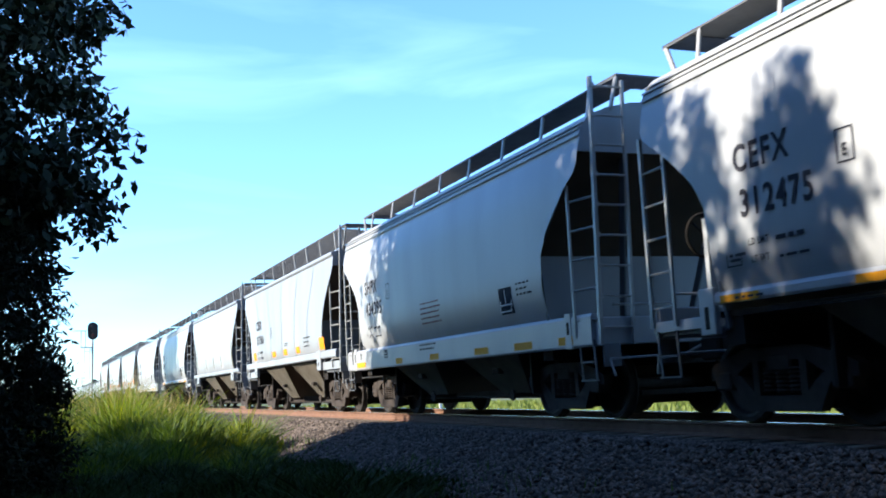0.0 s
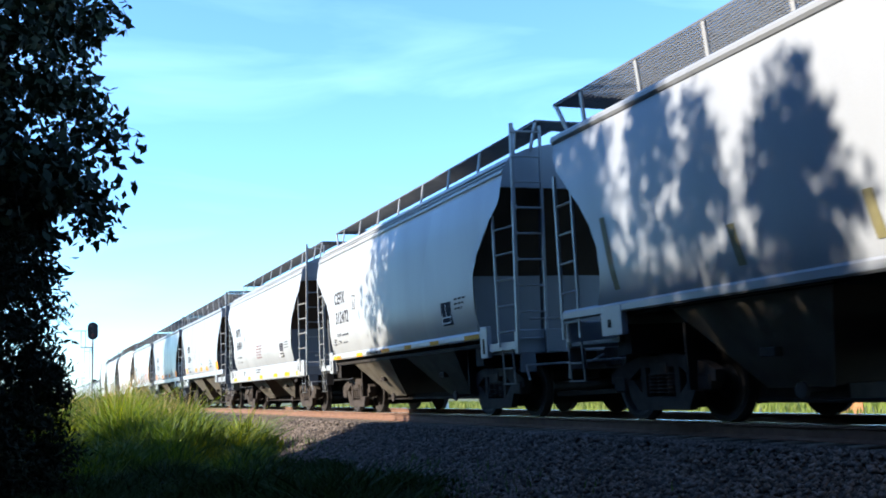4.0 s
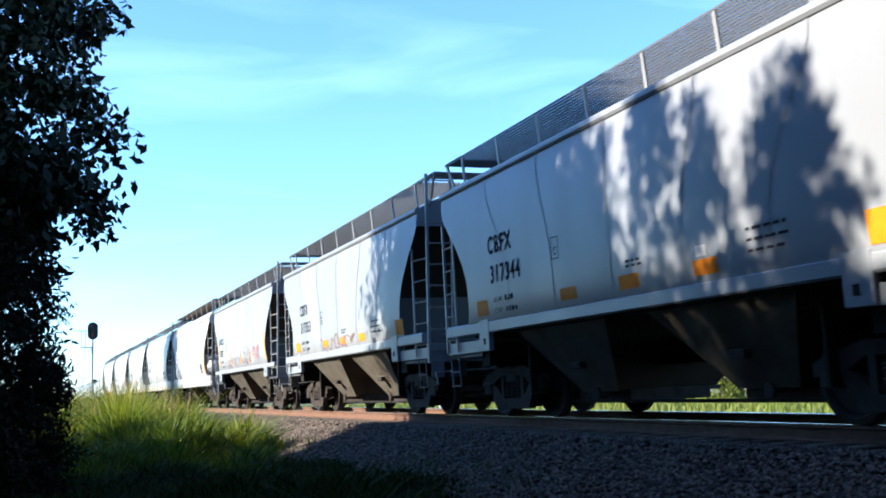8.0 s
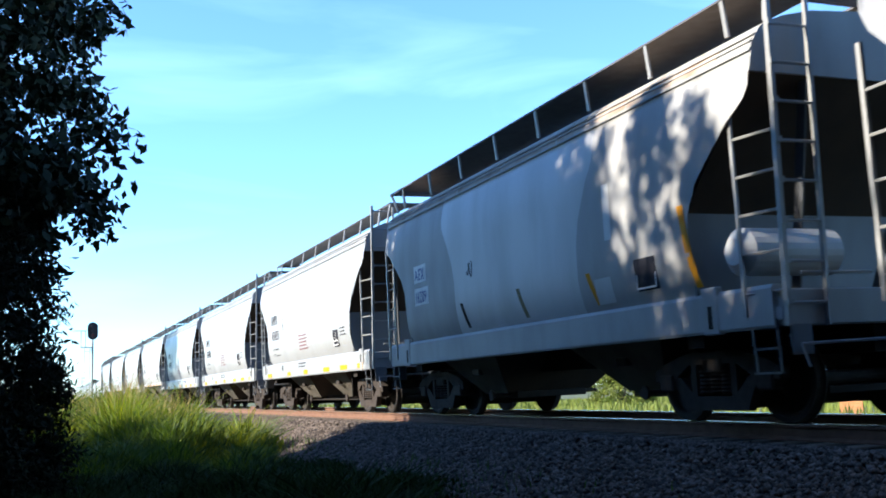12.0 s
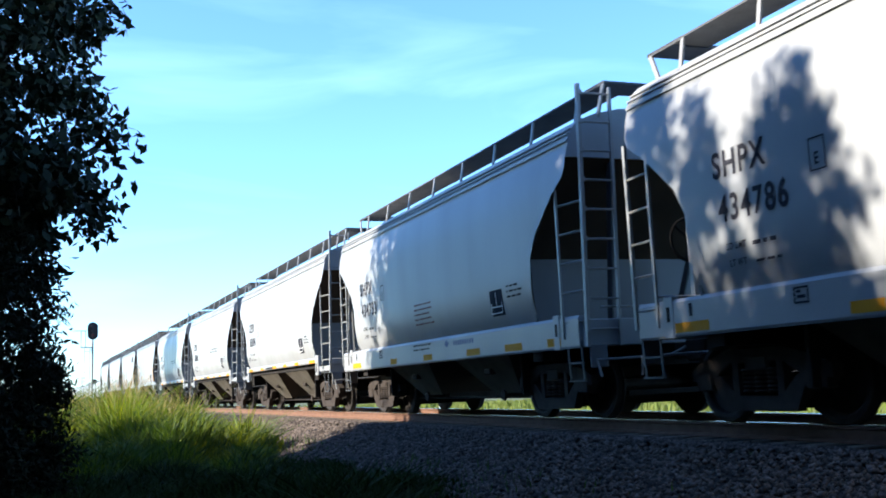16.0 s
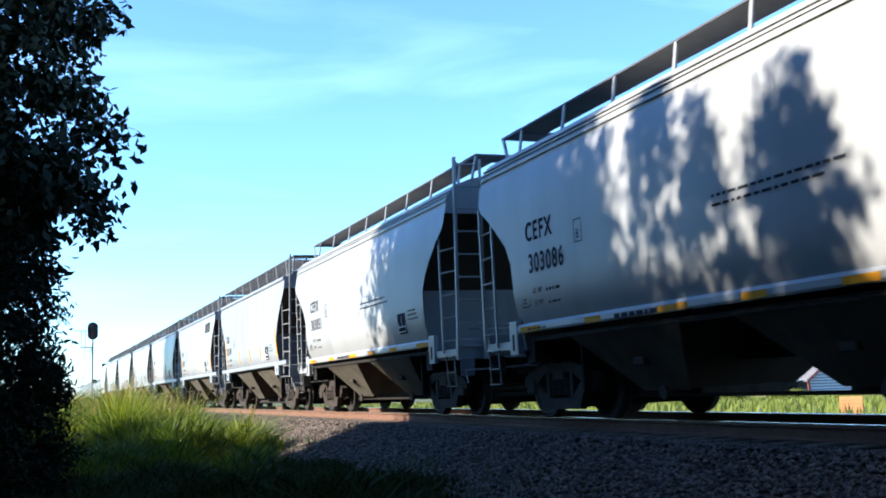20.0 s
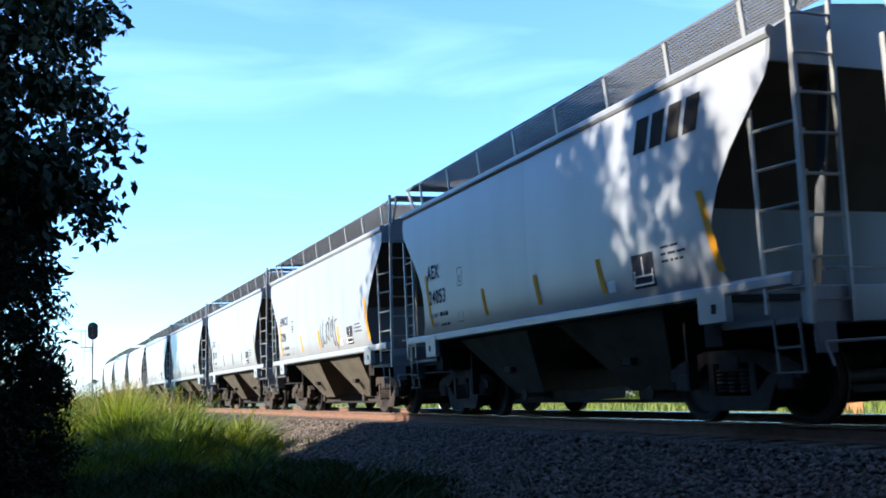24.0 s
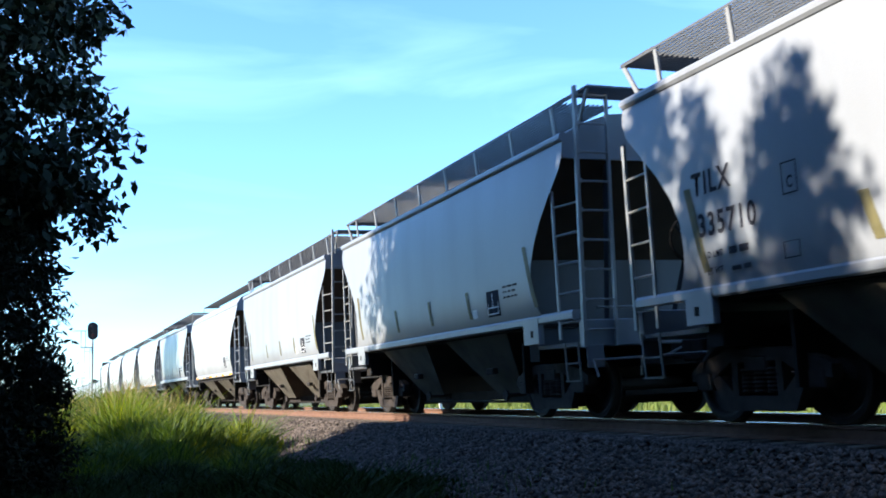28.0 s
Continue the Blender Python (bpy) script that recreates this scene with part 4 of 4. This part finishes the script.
    if deco == "stripes red":
        scribble(car, -3.3, 1.5, 2.5, 0.4, side, M_FADEDRED, idx, 9)
        scribble(car, -6.15, 1.55, 1.5, 0.55, side, M_DARKRED, idx + 1, 7)
        scribble(car, -8.0, 1.72, 0.34, 0.42, side, M_RED, idx + 2, 2)
        scribble(car, -8.45, 1.62, 0.6, 0.5, side, M_RED, idx + 3, 5)
    elif "red" in deco:
        scribble(car, -4.2, 1.5, 3.0, 0.35, side, M_FADEDRED, idx, 9)
    if "black" in deco:
        scribble(car, -6.1, 1.62, 1.5, 0.72, side, M_BLACK, idx, 8)
    if "logo" in deco:
        for k in range(4):
            decal(car, "logo_bar", -8.7 - k * 0.33, -8.95 - k * 0.33, 3.16, 3.56, side, M_FRAME, slant=0.1)


# ---- plants ----


def tube(v, f, pts, radii, sides=7):
    start = len(v)
    for p, r in zip(pts, radii):
        for i in range(sides):
            a = 2 * math.pi * i / sides
            v.append((p[0] + r * math.cos(a), p[1] + r * math.sin(a), p[2]))
    for k in range(len(pts) - 1):
        for i in range(sides):
            a, b = start + k * sides + i, start + k * sides + (i + 1) % sides
            f.append((a, b, b + sides, a + sides))


def tree(name, x, y, h, radius, low, shape, clumps, per, leaf, seed, mat, label, category="tree", trunk=0.2, ground=-1.0, clump_r=0.5):
    r = np.random.default_rng(seed)
    ob = new(name)
    ob.location = (x, y, ground)
    tagged(ob, label, category)
    v, f = [], []
    bend = [(0.15 * math.sin(k * 1.3 + seed), 0.15 * math.cos(k * 1.7 + seed)) for k in range(7)]
    spine = [(bend[k][0] * k / 6, bend[k][1] * k / 6, h * 0.92 * k / 6 - (0.1 if k == 0 else 0)) for k in range(7)]
    tube(v, f, spine, [trunk * (1 - 0.9 * k / 6) * (1.25 if k == 0 else 1) for k in range(7)], 9)
    centres = []
    while len(centres) < clumps:
        u = r.random()
        if shape == "cone":
            rad = radius * (1 - u) ** 0.75 + 0.15
        elif shape == "column":
            rad = radius * (1 - 0.6 * u * u)
        else:
            rad = radius * math.sqrt(max(0.03, 1 - ((u - 0.08) / 0.96) ** 2))
        q = rad * (0.25 + 0.75 * math.sqrt(r.random()))
        a = r.uniform(0, 2 * math.pi)
        q *= 1 + 0.12 * math.sin(3 * a + 5 * u + seed) + 0.09 * math.sin(7 * a + 13 * u + seed)
        p = np.array([q * math.cos(a), q * math.sin(a), low + (h - low) * u])
        centres.append(p)
    for c in centres[::5]:
        z0 = max(0.3, min(h * 0.85, c[2] - 0.55 * math.hypot(c[0], c[1]) - 0.2))
        a = np.array([0, 0, z0])
        mid = a * 0.5 + c * 0.5 + np.array([0, 0, 0.15])
        tube(v, f, [a, mid, c], [trunk * 0.28, trunk * 0.16, 0.012], 5)
    raw("trunk", v, f, M_BARK, ob, smooth=True)
    n = clumps * per
    cs = np.repeat(np.array(centres), per, 0)
    spread = r.normal(0, 1, (n, 3))
    spread /= np.linalg.norm(spread, axis=1)[:, None]
    size = np.repeat(r.uniform(0.6, 1.25, clumps) * clump_r, per)
    pos = cs + spread * (size * r.random(n) ** 0.5)[:, None] * np.array([1, 1, 0.75])
    d = r.normal(0, 1, (n, 3)) + np.array([0, 0, -0.5])
    d /= np.linalg.norm(d, axis=1)[:, None]
    w = np.cross(d, r.normal(0, 1, (n, 3)))
    w /= np.linalg.norm(w, axis=1)[:, None]
    nn = np.cross(d, w)
    ln = leaf * r.uniform(0.7, 1.3, n)[:, None]
    wd = ln * (0.55 if mat == M_LEAF else 0.42 if shape == "round" else 0.3)
    q = np.stack([pos, pos + d * ln * 0.5 + w * wd * 0.5 + nn * ln * 0.06, pos + d * ln, pos + d * ln * 0.5 - w * wd * 0.5 + nn * ln * 0.06], 1).reshape(-1, 3)
    fc = np.arange(n * 4).reshape(n, 4)
    tris("crown", q, fc, mat, ob)
    return ob


def grass(name, n, u0, u1, s0, s1, h0, h1, seed, mat, label, width=0.012, tall=None, lean=0.35, power=1.0):
    """Blades of three points each, bent; u is measured from the eye's line."""
    r = np.random.default_rng(seed)
    s = s0 + (s1 - s0) * r.random(n) ** power
    x = u0 + (u1 - u0) * r.random(n)
    patch = np.array([0.5 + 0.5 * noise.noise((a * 0.45, b * 0.3, seed)) for a, b in zip(x, s)])
    keep = r.random(n) < 0.35 + 0.9 * patch
    s, x, patch = s[keep], x[keep], patch[keep]
    n = len(s)
    z = np.array([ground_z(a - DC - off(b), b) for a, b in zip(x, s)]) - 0.03
    h = (h0 + (h1 - h0) * r.random(n)) * (0.5 + 0.75 * patch)
    if tall:
        h *= np.array([tall(a, b) for a, b in zip(x, s)])
    a = r.uniform(0, 2 * np.pi, n)
    lx, ly = np.cos(a) * lean * h * r.random(n) * 1.4 + 0.08 * h, np.sin(a) * lean * h * r.random(n) * 1.4
    wa = r.uniform(0, np.pi, n)
    wx, wy = np.cos(wa) * width * (0.6 + s / 40), np.sin(wa) * width * (0.6 + s / 40)
    b = np.stack([x, s, z], 1)
    w = np.stack([wx, wy, np.zeros(n)], 1)
    mid = b + np.stack([lx * 0.3, ly * 0.3, h * 0.6], 1)
    tip = b + np.stack([lx, ly, h], 1)
    v = np.stack([b - w, b + w, mid + w * 0.7, mid - w * 0.7, tip], 1).reshape(-1, 3)
    k = (np.arange(n) * 5)[:, None]
    f = np.concatenate([np.array([[0, 1, 2]]) + k, np.array([[0, 2, 3]]) + k, np.array([[3, 2, 4]]) + k])
    return tagged(tris(name, v, f, mat), label, "grass", kind="stuff")


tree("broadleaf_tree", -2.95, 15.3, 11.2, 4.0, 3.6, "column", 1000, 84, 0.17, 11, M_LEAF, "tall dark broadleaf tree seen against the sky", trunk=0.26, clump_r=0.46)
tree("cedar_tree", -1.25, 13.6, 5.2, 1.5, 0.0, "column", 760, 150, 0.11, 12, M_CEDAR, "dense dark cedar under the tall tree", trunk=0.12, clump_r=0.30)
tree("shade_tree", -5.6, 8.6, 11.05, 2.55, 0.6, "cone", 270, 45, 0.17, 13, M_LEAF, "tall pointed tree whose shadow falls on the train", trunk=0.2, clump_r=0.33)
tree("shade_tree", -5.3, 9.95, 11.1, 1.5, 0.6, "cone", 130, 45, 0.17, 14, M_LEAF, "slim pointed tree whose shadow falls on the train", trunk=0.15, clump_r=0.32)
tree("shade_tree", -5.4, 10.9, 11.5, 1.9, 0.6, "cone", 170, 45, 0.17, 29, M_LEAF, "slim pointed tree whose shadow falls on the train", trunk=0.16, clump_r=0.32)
# added out of view to take more sky light off the car sides
tree("shade_tree", -10.5, 18.0, 15.0, 4.4, 0.8, "round", 520, 55, 0.3, 36, M_LEAF, "unseen broad tall tree shading the train behind the nearer ones", trunk=0.3, clump_r=0.7)
tree("shade_tree", -8.0, 14.0, 13.4, 4.1, 0.8, "round", 620, 55, 0.22, 17, M_LEAF, "unseen broad tall tree shading the train behind the nearer ones", trunk=0.3, clump_r=0.6)
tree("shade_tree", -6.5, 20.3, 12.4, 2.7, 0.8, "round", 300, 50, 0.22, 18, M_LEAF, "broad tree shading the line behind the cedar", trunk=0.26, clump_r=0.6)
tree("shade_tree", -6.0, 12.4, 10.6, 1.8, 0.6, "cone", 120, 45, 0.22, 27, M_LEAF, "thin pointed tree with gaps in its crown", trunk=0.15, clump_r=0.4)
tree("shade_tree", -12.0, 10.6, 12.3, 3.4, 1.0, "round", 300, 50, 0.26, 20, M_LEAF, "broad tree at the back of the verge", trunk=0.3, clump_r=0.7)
# unseen trees around the eye, added to keep sky light off the near ground
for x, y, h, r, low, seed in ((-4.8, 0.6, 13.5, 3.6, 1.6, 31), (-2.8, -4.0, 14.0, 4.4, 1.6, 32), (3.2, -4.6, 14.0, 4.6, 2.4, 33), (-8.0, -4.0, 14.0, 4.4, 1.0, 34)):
    tree("verge_tree", x, y, h, r, low, "round", 620, 60, 0.36, seed, M_LEAF, "unseen leafy tree added to dim the sky over the verge", trunk=0.24, clump_r=0.75)
# added canopy above the view, darkens the near ballast and trucks
tree("verge_tree", 0.3, -0.9, 13.5, 5.0, 4.9, "round", 700, 60, 0.36, 35, M_LEAF, "unseen tall tree added to dim the sky over the near ballast", trunk=0.22, clump_r=0.7)
# bushes out of view, added so that their shadows cover the near grass
for k, y in enumerate((14.4, 17.6, 20.8, 23.8)):
    tree("verge_bush", -4.3 - 0.4 * (k % 2), y, 4.4 + 0.3 * (k % 2), 1.6, 0.2, "round", 150, 50, 0.2, 41 + k, M_LEAF, "unseen dense bush added to shade the near grass", "bush", trunk=0.08, clump_r=0.45)
# added out of view to close a sunny gap on the ballast
tree("verge_bush", -5.5, 6.5, 7.5, 1.8, 0.2, "column", 300, 50, 0.22, 51, M_LEAF, "unseen tall bush added to shade the near ballast", "bush", trunk=0.1, clump_r=0.5)
# unseen row added to cut low sky light without reaching the sun's path
wood = tree("wood_edge_tree", -17.0, -14.0, 10.0, 3.8, 0.4, "round", 260, 45, 0.4, 19, M_LEAF, "unseen leafy tree in a row added to block the low sky", trunk=0.25, clump_r=0.8)
tagged(wood, group="trees along the verge")
for k in range(1, 9):
    copy_thing(wood, pose(-17.0 - (k % 3) * 0.8, -14.0 + k * 6.2, -1.0, 0, 0, k * 77))
# hedge out of view, added to hold sky and sun off the undercarriage
hedge = tree("hedge_tree", -9.6, -26.0, 10.6, 2.6, 0.0, "column", 380, 60, 0.42, 61, M_LEAF, "unseen dense tree in a hedge added to darken the trucks", trunk=0.2, clump_r=0.75)
tagged(hedge, group="trees of the hedge")
for k in range(1, 17):
    copy_thing(hedge, pose(-9.6 - (k % 2) * 1.6, -26.0 + k * 2.9, -1.0 - 0.25 * (k % 3), 0, 0, k * 101))
tree("roadside_tree", -9.0, 56.5, 13.6, 4.6, 1.5, "round", 300, 50, 0.34, 15, M_LEAF, "broadleaf tree beside the line, shading distant cars", trunk=0.22, clump_r=0.7)
tree("roadside_bush", 55.5, 74.0, 3.6, 1.9, 0.3, "round", 90, 55, 0.28, 62, M_FARLEAF, "pointed sunlit yellow-green shrub in the field", "bush", trunk=0.1, ground=-1.6, clump_r=0.5)
tree("roadside_bush", 46.7, 76.0, 3.3, 3.1, 0.4, "round", 130, 55, 0.28, 16, M_FARLEAF, "rounded sunlit bush in the field beyond the track", "bush", trunk=0.12, ground=-1.6, clump_r=0.55)

def verge(x, s):
    """How tall the grass stands: low near the eye and at the foot of the bank, tall further on."""
    edge = 4.9 + off(s) + 0.35 * math.sin(s * 0.9) + 0.2 * math.sin(s * 2.3)
    clump = 0.74 + 1.05 * noise.noise((x * 0.9, s * 0.55, 3.7))
    return clump * min(1.0, max(0.13, (s - 15) / 11)) * min(1.0, max(0.1, (edge - x) / 1.2))


def low_weeds(x, s):
    """Weeds thin out up the ballast bank and where the tall grass begins."""
    return (0.75 + 0.6 * noise.noise((x * 0.8, s * 0.6, 9.1))) * min(1.0, max(0.12, (25 + 2.5 * noise.noise((x * 0.7, 0.0, 4.2)) - s) / 9)) * min(1.0, max(0.15, (5.2 - x) / 1.2))


grass("tall_grass", 105000, -3.5, 5.0, 15, 62, 0.85, 1.8, 21, M_GRASS, "tall sunlit yellow-green grass beside the track", 0.012, tall=verge, power=1.25, lean=0.6)
grass("broad_weeds", 60000, -3.0, 4.7, 16, 46, 0.6, 1.7, 22, M_WEED, "broad-leaved green weeds among the grass", 0.028, tall=verge, power=1.1, lean=1.0)
grass("dry_grass_heads", 20000, -3, 4.2, 28, 62, 1.3, 1.85, 23, M_SEED, "dry tan seed heads above the grass", 0.012, tall=verge, power=1.2)
# weeds over the shaded ground, their dark green deepening that shade
grass("dark_weeds", 42000, -2.5, 5.0, 9.5, 25, 0.35, 0.8, 28, M_SHADEWEED, "low broad-leaved weeds at the foot of the bank, tree shade put into their colour", 0.026, tall=low_weeds, power=1.1, lean=1.1)
grass("bank_weeds", 1500, 3.4, 5.4, 7, 24, 0.06, 0.22, 25, M_WEED, "small weeds growing on the ballast bank", 0.012)
grass("far_grass", 40000, 12.5, 80, 4, 120, 0.3, 0.7, 24, M_FARLEAF, "sunlit field grass beyond the track", 0.03)

# ---- signal by the line ----
sig = new("railway_signal")
sig.location = (2.95, 70, -1.0)
tagged(sig, "black oval railway signal head on a slim grey mast", "railway signal")
part("mast", bar(bmesh.new(), (0, 0, 0), (0, 0, 5.5), 0.07, 10), M_GALV, sig)
bm = bmesh.new()
prism(bm, [(0.33 * math.cos(a * math.pi / 12), 6.05 + (0.33 * math.sin(a * math.pi / 12)) + (0.24 if math.sin(a * math.pi / 12) > 0 else -0.24)) for a in range(24)], "y", -0.03, 0.03)
target = part("target", bm, M_SIGNALBLACK, sig, "black oval backing plate")
for k in range(3):
    bm = bmesh.new()
    bar(bm, (0, -0.03, 5.77 + k * 0.28), (0, -0.3, 5.75 + k * 0.28), 0.12, 14)
    part("hood", bm, M_SIGNALBLACK, target)
bm = bmesh.new()
bar(bm, (0, -0.31, 5.76), (0, -0.315, 5.76), 0.09, 14)
part("lens", bm, M_LENS, target, "dark red lens")
bm = bmesh.new()
box(bm, -0.75, -0.05, -0.25, 0.25, 4.95, 5.0)
part("platform", bm, M_GALV, sig)
for x in (-0.72, -0.45):
    part("platform_rail", bar(bmesh.new(), (x, -0.2, 5.0), (x, -0.2, 6.05), 0.025, 6), M_GALV, sig)
part("platform_rail", bar(bmesh.new(), (-1.2, -0.2, 6.05), (-0.4, -0.2, 6.05), 0.025, 6), M_GALV, sig)
lad = new("ladder")
lad.parent = sig
for x in (-0.5, -0.15):
    part("stile", bar(bmesh.new(), (x, 0.15, 0), (x, 0.15, 5.0), 0.02, 5), M_GALV, lad)
for k in range(14):
    part("rung", bar(bmesh.new(), (-0.5, 0.15, 0.3 + k * 0.34), (-0.15, 0.15, 0.3 + k * 0.34), 0.012, 5), M_GALV, lad)
part("control_case", box(bmesh.new(), -0.35, 0.35, 0.3, 0.8, 0, 1.3, 0.03), M_GALV, sig)

dist = new("distant_signal")
dist.location = (9.4, 240, -1.0)
tagged(dist, "small far-off signal on a grey mast beside the line", "railway signal")
part("mast", bar(bmesh.new(), (0, 0, 0), (0, 0, 5.6), 0.09, 8), M_GALV, dist)
bm = bmesh.new()
bmesh.ops.create_cone(bm, cap_ends=True, segments=18, radius1=0.75, radius2=0.75, depth=0.06, matrix=Matrix.Translation((1.2, 0, 5.6)) @ Matrix.Rotation(radians(90), 4, "X"))
box(bm, 0, 1.2, -0.04, 0.04, 5.2, 5.3)
part("target", bm, M_SIGNALBLACK, dist)
for k, (x, y, h) in enumerate(((2.5, 190, 8.0), (5.5, 260, 9.0), (11.0, 330, 9.0))):
    pole = new("utility_pole")
    pole.location = (x, y, -1.0)
    tagged(pole, "weathered grey utility pole with two crossarms", "utility pole", "utility poles along the line")
    part("post", bar(bmesh.new(), (0, 0, 0), (0, 0, h), 0.14, 8, 0.1), M_BARK, pole)
    for z in (h - 0.4, h - 1.3):
        part("crossarm", box(bmesh.new(), -1.1, 1.1, -0.06, 0.06, z - 0.06, z + 0.06), M_BARK, pole)

# ---- house beyond the field ----


def house(x, y, turn):
    ob = new("house")
    ob.matrix_basis = pose(x, y, -1.85, 0, 0, turn)
    tagged(ob, "single-storey house with pale siding and grey gable roof", "house")
    w, d, eave, ridge = 3.25, 5.5, 2.15, 4.6
    bm = bmesh.new()
    prism(bm, [(-w, 0), (w, 0), (w, eave), (0, ridge - 0.1), (-w, eave)], "y", 0, d * 2)
    part("wall", bm, M_BOARDBLUE, ob)
    z = 0.35
    while z < ridge - 0.5:
        half = w if z < eave else w * (ridge - 0.1 - z) / (ridge - 0.1 - eave)
        part("siding_board", prism(bmesh.new(), [(-half, z), (half, z), (half, z + 0.2), (-half, z + 0.2)], "y", -0.06, -0.005), M_SIDING, ob)
        z += 0.31
    for sx in (-1, 1):
        bm = bmesh.new()
        prism(bm, [(sx * 0.0, ridge + 0.12), (sx * 0.0, ridge - 0.06), (sx * (w + 0.5), eave - 0.36), (sx * (w + 0.5), eave - 0.18)], "y", -0.5, d * 2 + 0.4)
        part("roof", bm, M_SHINGLE, ob)
        bm = bmesh.new()
        prism(bm, [(sx * 0.0, ridge - 0.03), (sx * 0.0, ridge - 0.26), (sx * (w + 0.5), eave - 0.54), (sx * (w + 0.5), eave - 0.32)], "y", -0.56, -0.5)
        part("barge_board", bm, M_TRIMRED, ob)
        part("corner_trim", box(bmesh.new(), sx * w - 0.12, sx * w + 0.12, -0.1, 0.1, 0, eave), M_TRIMRED, ob)
    part("chimney", box(bmesh.new(), 0.6, 1.2, 5, 5.6, 4.0, 5.2), M_TRIMRED, ob)
    bm = bmesh.new()
    prism(bm, [(-w - 3.2, 1.75), (-w - 3.2, 1.9), (-w, 2.1), (-w, 1.95)], "y", 0.2, d * 2 - 1)
    part("porch_roof", bm, M_WHITE, ob, "white metal porch roof")
    for yy in (0.4, 4, 8, 10.6):
        part("porch_post", box(bmesh.new(), -w - 3.1, -w - 2.98, yy, yy + 0.12, 0, 1.8), M_WHITE, ob)
    # added dark panel in place of the shade below the porch roof
    part("porch_screen", box(bmesh.new(), -w - 2.9, -w - 2.84, 0.3, d * 2 - 1, 0, 1.72), M_BARK, ob, "dark panel standing in for the shade under the porch")
    win = part("window", box(bmesh.new(), -w - 0.05, -w + 0.02, 3.0, 4.2, 0.7, 1.7), M_WHITE, ob)
    part("pane", box(bmesh.new(), -w - 0.07, -w - 0.05, 3.1, 4.1, 0.8, 1.6), M_GLASS, win)
    return ob


house(80.9, 88.1, -8)
for sx, sy, hh, seed in ((63.6, 77.2, 1.5, 71), (65.2, 75.9, 1.1, 72)):
    tree("garden_shrub", sx, sy, hh, 0.9, 0.05, "round", 50, 45, 0.2, seed, M_FARLEAF, "bushy green shrub in front of the house", "bush", trunk=0.06, ground=-1.85, clump_r=0.4)
shed = new("metal_shed")
shed.matrix_basis = pose(91.5, 86, -1.85, 0, 0, -8)
tagged(shed, "low pale shed beside the house", "shed")
part("wall", prism(bmesh.new(), [(-2.6, 0), (2.6, 0), (2.6, 2.3), (0, 3.1), (-2.6, 2.3)], "y", 0, 7), M_SIDING, shed)
part("roof", prism(bmesh.new(), [(-2.9, 2.3), (0, 3.2), (2.9, 2.3), (2.9, 2.42), (0, 3.32), (-2.9, 2.42)], "y", -0.3, 7.3), M_SHINGLE, shed)
fence = new("board_fence")
fence.matrix_basis = pose(33.9, 36.75, -1.33, 0, 0, -43)
tagged(fence, "low orange-brown board fence in the grass", "fence")
for k in range(5):
    part("board", box(bmesh.new(), 0, 0.98, -0.012, 0.012, 0.03 + k * 0.165, 0.18 + k * 0.165), M_WOODFENCE, fence)
for x in (0.04, 0.9):
    part("fence_post", box(bmesh.new(), x, x + 0.06, 0.012, 0.07, 0, 0.86), M_WOODFENCE, fence)
for k in range(2):
    post = part("marker_post", box(bmesh.new(), -0.09, 0.09, -0.05, 0.05, 0, 1.25, 0.02), M_WHITE)
    post.location = (22.6 + k * 0.42, 58, -1.2)
    tagged(post, "short white marker post beyond the track", "marker post", "white marker posts")


# ---- movement ----
SPEED = 8.405
LAG = ((0.0, -2.12), (0.5, -2.14), (1.0, -2.21), (1.5, -2.21), (2.0, -1.70), (2.5, -1.90), (3.0, -2.05), (3.5, -1.52),
       (5.5, -0.33), (6.0, -0.52), (6.5, -0.74), (7.0, -0.25), (7.5, -0.33), (8.0, -0.41), (8.5, 0.19), (9.0, 0.09), (9.5, -0.02), (10.0, 0.45),
       (10.5, 0.37), (11.0, 0.19), (11.5, 0.12), (12.0, 0.61), (12.5, 0.59), (14.5, 1.83), (15.0, 1.82), (15.5, 1.72), (16.0, 1.36), (16.5, 1.22),
       (17.0, 1.57), (17.5, 1.46), (18.0, 1.10), (18.5, 1.57), (19.0, 1.49), (19.5, 1.11), (20.0, 1.14), (20.5, 1.46), (21.0, 1.31), (21.5, 1.06),
       (23.5, 1.18), (24.0, 0.84), (24.5, 0.57), (25.0, 0.34), (25.5, 0.47), (26.0, 0.23), (26.5, -0.04), (27.0, 0.04), (27.5, -0.23), (28.0, -0.42))


def run(t):
    """How far the train has come, in metres, since the fourteenth second."""
    for (a, p), (b, q) in zip(LAG, LAG[1:]):
        if t <= b:
            return SPEED * (t - 14) + p + (q - p) * (t - a) / (b - a)
    return SPEED * (t - 14) + LAG[-1][1]


def motions():
    for car, s in TRAIN:
        walk(car, [(t, track_pose(s - run(t))) for t, _ in LAG])
    # wheels turn as the train rolls; alike wheelsets share their turning
    steps = [i * 0.0666667 for i in range(421)]
    first = {}
    for car, s in TRAIN:
        for tr in car.children:
            if not tr.name.startswith("truck"):
                continue
            for ws in tr.children:
                if not ws.name.startswith("wheelset"):
                    continue
                key = ws.location.y > 0
                y = 0.89 if key else -0.89
                if key not in first:
                    walk(ws, [(t, pose(0, y, 0.457) @ Matrix.Rotation((run(t) - run(0)) / 0.457, 4, "X")) for t in steps])
                    first[key] = ws
                else:
                    ws.rotation_mode = "QUATERNION"
                    ad = ws.animation_data_create()
                    ad.action = first[key].animation_data.action
                    ad.action_slot = first[key].animation_data.action_slot


motions()
